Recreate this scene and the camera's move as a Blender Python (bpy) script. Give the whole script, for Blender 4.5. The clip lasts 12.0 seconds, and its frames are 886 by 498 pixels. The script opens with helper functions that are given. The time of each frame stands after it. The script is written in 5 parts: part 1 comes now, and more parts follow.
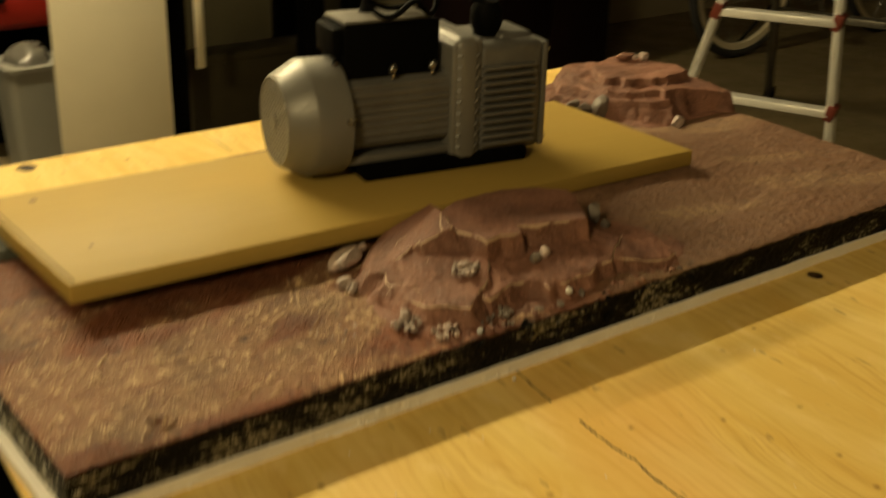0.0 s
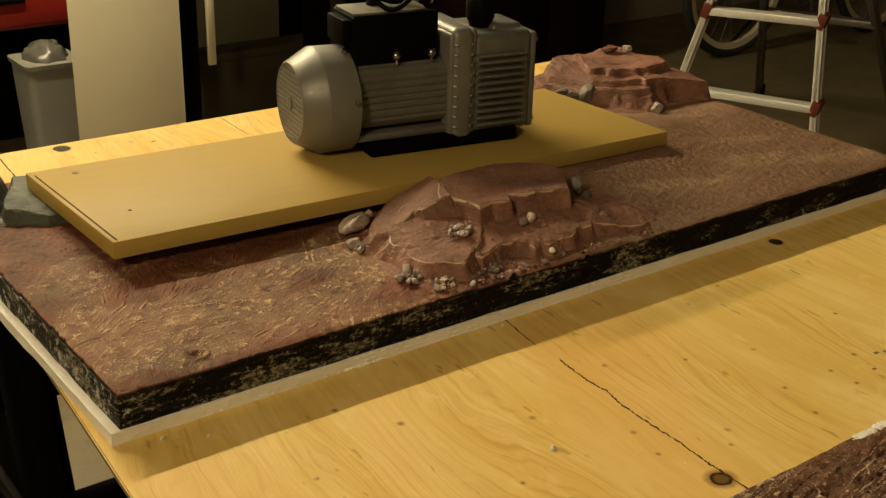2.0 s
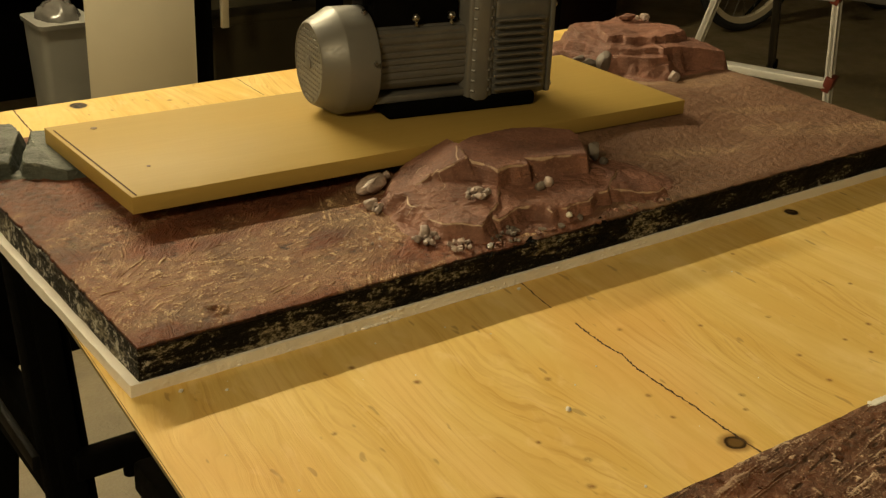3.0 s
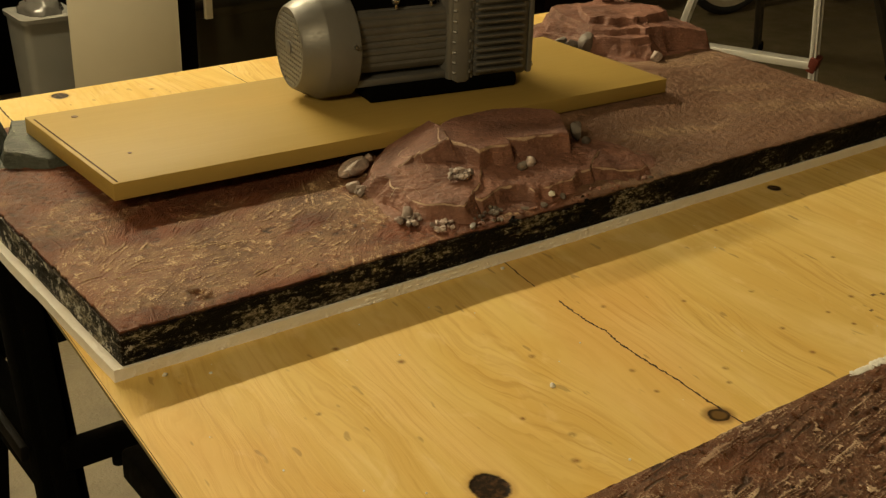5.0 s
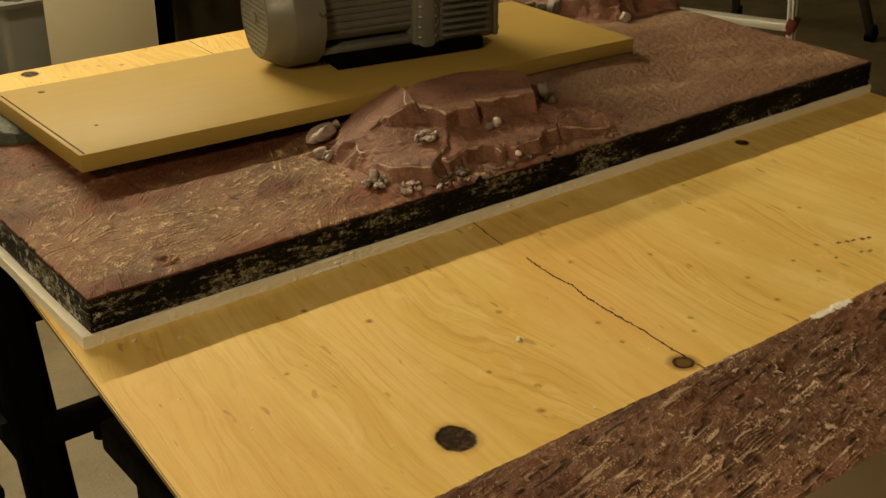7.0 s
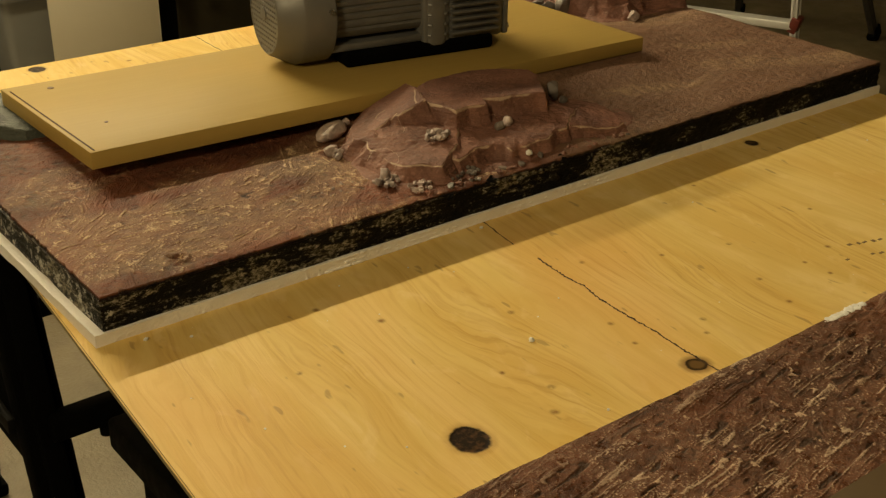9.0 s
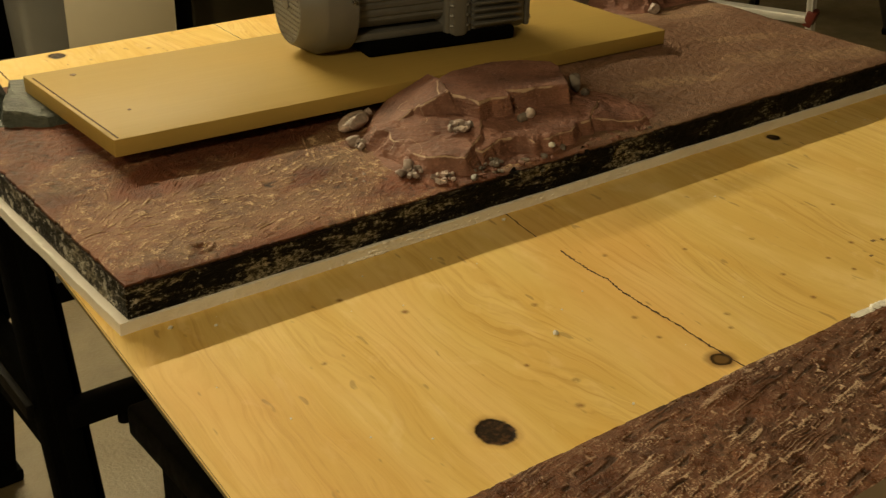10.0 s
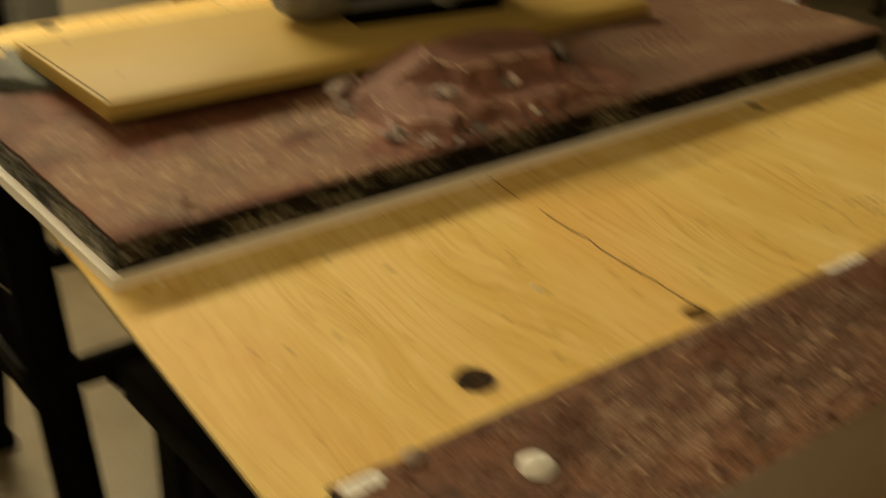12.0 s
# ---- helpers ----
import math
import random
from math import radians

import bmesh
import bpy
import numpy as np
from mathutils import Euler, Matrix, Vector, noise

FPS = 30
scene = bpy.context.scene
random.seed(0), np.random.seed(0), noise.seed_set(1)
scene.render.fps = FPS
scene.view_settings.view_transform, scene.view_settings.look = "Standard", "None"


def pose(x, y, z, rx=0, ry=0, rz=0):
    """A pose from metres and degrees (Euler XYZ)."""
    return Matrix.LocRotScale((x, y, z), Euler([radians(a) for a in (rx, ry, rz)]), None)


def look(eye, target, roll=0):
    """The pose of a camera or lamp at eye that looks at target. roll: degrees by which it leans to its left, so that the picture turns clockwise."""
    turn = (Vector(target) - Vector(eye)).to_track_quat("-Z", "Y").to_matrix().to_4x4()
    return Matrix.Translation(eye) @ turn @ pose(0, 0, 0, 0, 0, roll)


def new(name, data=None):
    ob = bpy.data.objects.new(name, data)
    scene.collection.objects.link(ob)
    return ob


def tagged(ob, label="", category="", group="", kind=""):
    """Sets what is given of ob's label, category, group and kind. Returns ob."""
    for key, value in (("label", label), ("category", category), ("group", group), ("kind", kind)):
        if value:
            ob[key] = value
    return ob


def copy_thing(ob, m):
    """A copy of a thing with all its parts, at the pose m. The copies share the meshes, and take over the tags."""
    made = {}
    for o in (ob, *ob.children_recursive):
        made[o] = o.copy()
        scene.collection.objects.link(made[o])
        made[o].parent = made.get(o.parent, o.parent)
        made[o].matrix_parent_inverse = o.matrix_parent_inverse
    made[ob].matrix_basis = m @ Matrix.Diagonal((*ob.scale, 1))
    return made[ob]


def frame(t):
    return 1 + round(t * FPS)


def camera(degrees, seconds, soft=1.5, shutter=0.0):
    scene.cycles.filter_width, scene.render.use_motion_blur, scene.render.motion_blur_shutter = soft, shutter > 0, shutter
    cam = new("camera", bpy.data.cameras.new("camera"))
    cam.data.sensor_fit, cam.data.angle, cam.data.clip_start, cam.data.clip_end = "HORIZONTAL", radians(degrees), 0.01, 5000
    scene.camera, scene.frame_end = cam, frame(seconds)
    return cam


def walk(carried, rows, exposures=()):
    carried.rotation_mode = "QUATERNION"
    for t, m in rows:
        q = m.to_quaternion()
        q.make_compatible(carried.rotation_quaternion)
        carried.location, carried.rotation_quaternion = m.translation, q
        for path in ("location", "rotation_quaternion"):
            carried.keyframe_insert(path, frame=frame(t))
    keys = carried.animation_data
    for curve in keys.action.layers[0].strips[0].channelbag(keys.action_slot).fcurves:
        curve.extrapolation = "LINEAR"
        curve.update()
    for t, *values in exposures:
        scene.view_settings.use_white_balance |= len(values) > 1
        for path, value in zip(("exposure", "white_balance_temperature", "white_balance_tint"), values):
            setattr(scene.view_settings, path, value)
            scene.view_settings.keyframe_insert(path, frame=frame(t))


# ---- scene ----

import functools

# Work shop: a sculpted terrain board with a vacuum pump on a shelf plank, on a plywood table.
# x runs along the board's long side, y away from the viewer, z = 0 is the table's top.

# ---------------------------------------------------------------- camera
cam = camera(40.0, 12.0, soft=1.3, shutter=0.7)
PATH = [
    (0, (-0.249, -0.8, 0.59), (0.866, 0.659, -0.202), 1.6),
    (0.1, (-0.252, -0.828, 0.587), (0.826, 0.646, -0.227), 2.2),
    (0.2, (-0.233, -0.846, 0.592), (0.785, 0.642, -0.273), 1.9),
    (0.3, (-0.23, -0.865, 0.602), (0.758, 0.64, -0.27), 0.8),
    (0.5, (-0.256, -0.891, 0.606), (0.799, 0.6, -0.21), 0.5),
    (1, (-0.318, -0.908, 0.61), (0.793, 0.535, -0.217), 2.7),
    (1.5, (-0.338, -0.927, 0.618), (0.784, 0.535, -0.16), 2.3),
    (2, (-0.346, -0.937, 0.613), (0.768, 0.526, -0.174), 1.6),
    (2.5, (-0.353, -0.939, 0.613), (0.763, 0.515, -0.186), 1.5),
    (3, (-0.362, -0.935, 0.604), (0.736, 0.516, -0.226), 2.7),
    (4.8, (-0.358, -0.94, 0.591), (0.75, 0.504, -0.236), 1.9),
    (5, (-0.357, -0.945, 0.594), (0.749, 0.493, -0.249), 1.8),
    (5.5, (-0.359, -0.952, 0.598), (0.743, 0.489, -0.245), 0.6),
    (6, (-0.36, -0.96, 0.586), (0.752, 0.465, -0.269), 0.8),
    (6.5, (-0.356, -0.964, 0.588), (0.757, 0.454, -0.277), 0.8),
    (7, (-0.345, -0.974, 0.58), (0.762, 0.444, -0.294), 0.2),
    (7.2, (-0.345, -0.976, 0.581), (0.771, 0.428, -0.303), -0.7),
    (9, (-0.354, -0.962, 0.583), (0.754, 0.451, -0.298), 0.6),
    (9.5, (-0.36, -0.956, 0.581), (0.746, 0.461, -0.296), 0.8),
    (10, (-0.367, -0.95, 0.584), (0.728, 0.463, -0.312), 1.1),
    (10.5, (-0.372, -0.953, 0.586), (0.698, 0.483, -0.304), 1.5),
    (11, (-0.372, -0.959, 0.58), (0.683, 0.488, -0.313), 0.7),
    (11.5, (-0.373, -0.963, 0.58), (0.668, 0.493, -0.314), 0.5),
    (11.8, (-0.378, -0.968, 0.582), (0.671, 0.485, -0.306), 0.6),
    (11.9, (-0.378, -0.981, 0.577), (0.679, 0.47, -0.303), 0.4),
    (12, (-0.381, -0.988, 0.571), (0.715, 0.413, -0.343), 1.3),
]
walk(cam, [(t, look(eye, target, roll)) for t, eye, target, roll in PATH], [(0, 0.20, 7250, 5), (0.6, 0.20, 7000, 5), (1.5, 0.20, 6700, 8), (2.2, 0.18, 6500, 10), (3, 0.16, 6500, 10), (5, 0.05, 6500, 10), (9, 0.02, 6500, 10), (12, 0.0, 6500, 10)])

# ---------------------------------------------------------------- light
FLOOR = -0.76
CEILING = 2.3
world = bpy.data.worlds.new("world")
world.use_nodes = True
scene.world = world
world.node_tree.nodes["Background"].inputs[0].default_value = (1.0, 0.8, 0.55, 1)
world.node_tree.nodes["Background"].inputs[1].default_value = 0.004
scene.view_settings.exposure = 0.0


def bulb(name, place, watts, radius, colour):
    data = bpy.data.lights.new(name, "POINT")
    data.energy, data.shadow_soft_size, data.color = watts, radius, colour
    lamp = new(name, data)
    lamp.location = place
    return lamp


# a lamp near the viewer's left; the tube that hangs over the far side is built further down
bulb("wall_bulb", (-2.3, -1.5, 2.15), 184, 0.30, (1.0, 0.80, 0.44))
TUBE_AT, TUBE_LENGTH, TUBE_GLOW = (0.38, 2.38, 1.73), 1.5, 412


# ---------------------------------------------------------------- small tools
@functools.lru_cache(maxsize=None)
def hash_grid(seed, n=256):
    return np.random.RandomState(seed).rand(n, n)


def vnoise(x, y, seed):
    """Smooth value noise between -1 and 1, one cell per unit."""
    g = hash_grid(seed)
    xi, yi = np.floor(x).astype(int), np.floor(y).astype(int)
    fx, fy = x - xi, y - yi
    fx, fy = fx * fx * (3 - 2 * fx), fy * fy * (3 - 2 * fy)
    a, b = g[xi % 256, yi % 256], g[(xi + 1) % 256, yi % 256]
    c, d = g[xi % 256, (yi + 1) % 256], g[(xi + 1) % 256, (yi + 1) % 256]
    return 2 * ((a * (1 - fx) + b * fx) * (1 - fy) + (c * (1 - fx) + d * fx) * fy) - 1


def fbm(x, y, seed, octaves=3):
    out, amp = 0, 1.0
    for k in range(octaves):
        out = out + amp * vnoise(x * 2 ** k, y * 2 ** k, seed + k)
        amp *= 0.5
    return out


def sdf(px, py, poly):
    """Distance into a polygon (positive inside) for arrays of points."""
    best = np.full(px.shape, 1e9)
    inside = np.zeros(px.shape, bool)
    for (x0, y0), (x1, y1) in zip(poly, poly[1:] + poly[:1]):
        ex, ey = x1 - x0, y1 - y0
        s = np.clip(((px - x0) * ex + (py - y0) * ey) / (ex * ex + ey * ey), 0, 1)
        best = np.minimum(best, np.hypot(px - x0 - s * ex, py - y0 - s * ey))
        cross = ((y0 > py) != (y1 > py)) & (px < (x1 - x0) * (py - y0) / (y1 - y0 + 1e-12) + x0)
        inside ^= cross
    return np.where(inside, best, -best)


def step(a, b, v):
    s = np.clip((v - a) / (b - a), 0, 1)
    return s * s * (3 - 2 * s)


def mesh_from(name, verts, faces, smooth=True):
    me = bpy.data.meshes.new(name)
    verts, faces = np.asarray(verts, np.float32), np.asarray(faces, np.int32)
    me.vertices.add(len(verts))
    me.vertices.foreach_set("co", verts.ravel())
    me.loops.add(faces.size)
    me.loops.foreach_set("vertex_index", faces.ravel())
    me.polygons.add(len(faces))
    me.polygons.foreach_set("loop_start", np.arange(len(faces), dtype=np.int32) * faces.shape[1])
    me.update(calc_edges=True)
    if smooth:
        me.polygons.foreach_set("use_smooth", [True] * len(me.polygons))
    return me


def grid_mesh(name, xs, ys, height, layers):
    """A height field over uneven rows; layers names further values kept at its points."""
    gx, gy = np.meshgrid(xs, ys, indexing="ij")
    idx = np.arange(gx.size).reshape(gx.shape)
    quads = np.stack([idx[:-1, :-1], idx[1:, :-1], idx[1:, 1:], idx[:-1, 1:]], -1).reshape(-1, 4)
    me = mesh_from(name, np.stack([gx, gy, height(gx, gy)], -1).reshape(-1, 3), quads)
    for key, values in layers(gx, gy).items():
        layer = me.attributes.new(key, "FLOAT", "POINT")
        layer.data.foreach_set("value", values.ravel().astype(np.float32))
    return me


def height_mesh(name, x0, x1, y0, y1, cell, height, keep=None, rims=None):
    nx, ny = int(round((x1 - x0) / cell)) + 1, int(round((y1 - y0) / cell)) + 1
    gx, gy = np.meshgrid(np.linspace(x0, x1, nx), np.linspace(y0, y1, ny), indexing="ij")
    gz = height(gx, gy)
    idx = np.arange(nx * ny).reshape(nx, ny)
    quads = np.stack([idx[:-1, :-1], idx[1:, :-1], idx[1:, 1:], idx[:-1, 1:]], -1).reshape(-1, 4)
    if keep is not None:
        ok = keep(gx, gy, gz).ravel()
        quads = quads[ok[quads].any(1)]
    used = np.unique(quads)
    remap = np.zeros(nx * ny, int)
    remap[used] = np.arange(len(used))
    pts = np.stack([gx, gy, gz], -1).reshape(-1, 3)[used]
    me = mesh_from(name, pts, remap[quads])
    # where a dry brush leaves paint on the rims
    if rims is not None:
        worn = me.attributes.new("worn", "FLOAT", "POINT")
        worn.data.foreach_set("value", rims(gx, gy).ravel()[used].astype(np.float32))
    return me


def box(bm, centre, size, m=None, bevel=0.0, seg=2):
    got = bmesh.ops.create_cube(bm, size=1.0)
    vs = got["verts"]
    bmesh.ops.scale(bm, vec=size, verts=vs)
    bmesh.ops.translate(bm, vec=centre, verts=vs)
    if bevel:
        es = list({e for v in vs for e in v.link_edges})
        out = bmesh.ops.bevel(bm, geom=es, offset=bevel, segments=seg, affect="EDGES", profile=0.5)
        vs = list({v for f in out["faces"] for v in f.verts} | {v for v in vs if v.is_valid})
    if m is not None:
        bmesh.ops.transform(bm, matrix=m, verts=vs)
    return vs


def rod(bm, a, b, r0, r1=None, seg=12):
    a, b = Vector(a), Vector(b)
    d = b - a
    m = Matrix.Translation((a + b) / 2) @ d.to_track_quat("Z", "Y").to_matrix().to_4x4()
    bmesh.ops.create_cone(bm, cap_ends=True, segments=seg, radius1=r0, radius2=r0 if r1 is None else r1, depth=d.length, matrix=m)


def beam(bm, a, b, wide, deep, up=(0, 0, 1), bevel=0.0):
    """A bar of rectangular section from a to b; deep is measured along up."""
    a, b, up = Vector(a), Vector(b), Vector(up)
    d = (b - a).normalized()
    side = d.cross(up).normalized()
    top = side.cross(d).normalized()
    m = Matrix((side, d, top)).transposed().to_4x4()
    m.translation = (a + b) / 2
    box(bm, (0, 0, 0), (wide, (b - a).length, deep), m, bevel)


def tube(bm, pts, r, seg=10, closed=False):
    pts = [Vector(p) for p in pts]
    n, rings = len(pts), []
    for i, p in enumerate(pts):
        d = (pts[(i + 1) % n] - pts[i - 1]) if closed else (pts[min(i + 1, n - 1)] - pts[max(i - 1, 0)])
        q = d.to_track_quat("Z", "Y")
        rings.append([bm.verts.new(p + q @ Vector((r * math.cos(k * 2 * math.pi / seg), r * math.sin(k * 2 * math.pi / seg), 0))) for k in range(seg)])
    for i in range(n if closed else n - 1):
        a, b = rings[i], rings[(i + 1) % n]
        shift = 0
        if closed and i == n - 1:
            shift = min(range(seg), key=lambda s: (a[0].co - b[s].co).length)
        for k in range(seg):
            bm.faces.new((a[k], a[(k + 1) % seg], b[(k + 1 + shift) % seg], b[(k + shift) % seg]))
    if not closed:
        bm.faces.new(rings[0][::-1])
        bm.faces.new(rings[-1])


def lathe(bm, profile, seg=48, m=None):
    """Turns (radius, height) pairs round the z axis; ends on the axis are closed."""
    rings = []
    for r, h in profile:
        if r < 1e-6:
            rings.append([bm.verts.new((0, 0, h))])
        else:
            rings.append([bm.verts.new((r * math.cos(2 * math.pi * k / seg), r * math.sin(2 * math.pi * k / seg), h)) for k in range(seg)])
    for a, b in zip(rings, rings[1:]):
        for k in range(seg):
            j = (k + 1) % seg
            q = [a[k % len(a)], a[j % len(a)], b[j % len(b)], b[k % len(b)]]
            bm.faces.new(list(dict.fromkeys(q)))
    if m is not None:
        bmesh.ops.transform(bm, matrix=m, verts=[v for ring in rings for v in ring])


def prism(bm, outline, a, b, m=None):
    """An outline in x and y drawn out from z = a to z = b."""
    lo = [bm.verts.new((x, y, a)) for x, y in outline]
    hi = [bm.verts.new((x, y, b)) for x, y in outline]
    n = len(outline)
    bm.faces.new(lo[::-1])
    bm.faces.new(hi)
    for i in range(n):
        bm.faces.new((lo[i], lo[(i + 1) % n], hi[(i + 1) % n], hi[i]))
    if m is not None:
        bmesh.ops.transform(bm, matrix=m, verts=lo + hi)


def finish(ob, material, sharp=35):
    ob.data.materials.append(material)
    if sharp:
        ob.data.set_sharp_from_angle(angle=radians(sharp))
    return ob


def part(name, bm, material, parent=None, label="", smooth=True):
    """Links a bmesh, or a mesh, as one object under a thing or a part."""
    if isinstance(bm, bmesh.types.BMesh):
        bmesh.ops.recalc_face_normals(bm, faces=bm.faces)
        me = bpy.data.meshes.new(name)
        bm.to_mesh(me)
        bm.free()
    else:
        me = bm
    if smooth:
        me.polygons.foreach_set("use_smooth", [True] * len(me.polygons))
    ob = new(name, me)
    finish(ob, material)
    if parent is not None:
        ob.parent = parent
    if label:
        ob["label"] = label
    return ob


def thing(name, m, label, category, group="", kind=""):
    ob = new(name)
    ob.empty_display_size = 0.05
    ob.matrix_world = m
    return tagged(ob, label, category, group, kind)


# ---------------------------------------------------------------- materials
class Nodes:
    """Short forms for building a node material."""

    def __init__(self, name, rough=0.6, metal=0.0, spec=0.5):
        self.mat = bpy.data.materials.new(name)
        self.mat.use_nodes = True
        self.tree = self.mat.node_tree
        self.shader = self.tree.nodes["Principled BSDF"]
        self.shader.inputs["Roughness"].default_value = rough
        self.shader.inputs["Metallic"].default_value = metal
        self.shader.inputs["Specular IOR Level"].default_value = spec
        self.coord = self.tree.nodes.new("ShaderNodeTexCoord").outputs["Object"]

    def put(self, socket, value):
        if isinstance(value, bpy.types.NodeSocket):
            self.tree.links.new(value, socket)
        else:
            socket.default_value = value

    def math(self, op, a, b=0.0, c=0.0, clamp=False):
        n = self.tree.nodes.new("ShaderNodeMath")
        n.operation, n.use_clamp = op, clamp
        for s, v in zip(n.inputs, (a, b, c)):
            self.put(s, v)
        return n.outputs[0]

    def place(self, scale=(1, 1, 1), turn=0.0, move=(0, 0, 0), vector=None):
        """Coordinates turned about z, then stretched, then moved."""
        out = self.coord if vector is None else vector
        for loc, rot, size in (((0, 0, 0), turn, (1, 1, 1)), (move, 0.0, scale)):
            n = self.tree.nodes.new("ShaderNodeMapping")
            self.put(n.inputs["Vector"], out)
            n.inputs["Location"].default_value = loc
            n.inputs["Rotation"].default_value = (0, 0, radians(rot))
            n.inputs["Scale"].default_value = size
            out = n.outputs[0]
        return out

    def noise(self, scale, detail=3.0, rough=0.55, vector=None, distortion=0.0):
        n = self.tree.nodes.new("ShaderNodeTexNoise")
        self.put(n.inputs["Vector"], self.coord if vector is None else vector)
        n.inputs["Scale"].default_value = scale
        n.inputs["Detail"].default_value = detail
        n.inputs["Roughness"].default_value = rough
        n.inputs["Distortion"].default_value = distortion
        return n.outputs["Fac"]

    def ramp(self, fac, a, b, lo=0.0, hi=1.0):
        n = self.tree.nodes.new("ShaderNodeMapRange")
        n.interpolation_type = "SMOOTHSTEP"
        for s, v in zip(n.inputs, (fac, a, b, lo, hi)):
            self.put(s, v)
        return n.outputs[0]

    def mix(self, fac, a, b, mode="MIX"):
        n = self.tree.nodes.new("ShaderNodeMix")
        n.data_type, n.blend_type = "RGBA", mode
        self.put(n.inputs[0], fac)
        for s, v in ((n.inputs[6], a), (n.inputs[7], b)):
            self.put(s, v if isinstance(v, bpy.types.NodeSocket) else (*v, 1))
        return n.outputs[2]

    def split(self, vector=None):
        n = self.tree.nodes.new("ShaderNodeSeparateXYZ")
        self.put(n.inputs[0], self.coord if vector is None else vector)
        return n.outputs

    def bump(self, height, distance, strength=1.0):
        n = self.tree.nodes.new("ShaderNodeBump")
        n.inputs["Strength"].default_value = strength
        n.inputs["Distance"].default_value = distance
        self.put(n.inputs["Height"], height)
        self.tree.links.new(n.outputs[0], self.shader.inputs["Normal"])

    def colour(self, value):
        self.put(self.shader.inputs["Base Color"], value if isinstance(value, bpy.types.NodeSocket) else (*value, 1))
        return self

    def rough(self, value):
        self.put(self.shader.inputs["Roughness"], value)
        return self


def plain(name, colour, rough=0.6, metal=0.0, vary=0.18, scale=30.0, bump=0.0, spec=0.5):
    """A paint, plastic or metal with mottling at two scales."""
    n = Nodes(name, rough, metal, spec)
    big, fine = n.noise(scale * 0.15, 2), n.noise(scale, 4)
    both = n.math("ADD", n.math("MULTIPLY", big, 0.6), n.math("MULTIPLY", fine, 0.4))
    low = tuple(c * (1 - vary) for c in colour)
    high = tuple(min(1, c * (1 + vary)) for c in colour)
    n.colour(n.mix(n.ramp(both, 0.3, 0.7), low, high))
    n.rough(n.ramp(fine, 0.2, 0.8, max(0.03, rough - 0.08), min(1, rough + 0.1)))
    if bump:
        n.bump(fine, bump)
    return n.mat


# Knots of the plywood sheet: x, y on the table's top and radius.
RING_KNOTS = [(0.418, -0.355, 0.0125)]
KNOTS = [(0.178, -0.322, 0.0165), (0.905, -0.02, 0.0085), (0.263, 0.842, 0.0125)]
FLECKS = [(0.234, -0.116, 0.006), (0.346, -0.179, 0.0055), (0.286, -0.303, 0.0055), (0.722, -0.275, 0.005), (0.195, -0.06, 0.005), (0.478, -0.141, 0.0045),
          (0.409, -0.254, 0.0045), (0.487, -0.302, 0.005), (0.470, -0.322, 0.004), (0.600, -0.280, 0.0045), (0.670, -0.284, 0.004), (0.671, -0.316, 0.004),
          (0.733, -0.071, 0.0035), (0.267, -0.259, 0.004), (0.262, -0.334, 0.006), (0.401, -0.294, 0.004), (0.347, 0.83, 0.004), (0.396, 0.802, 0.006), (0.560, -0.180, 0.004), (0.640, -0.205, 0.0045), (0.585, -0.330, 0.005), (0.120, -0.150, 0.0045), (0.300, -0.385, 0.005), (0.790, -0.200, 0.004)]
TURN = -4.6          # the sheet lies at this angle to the board


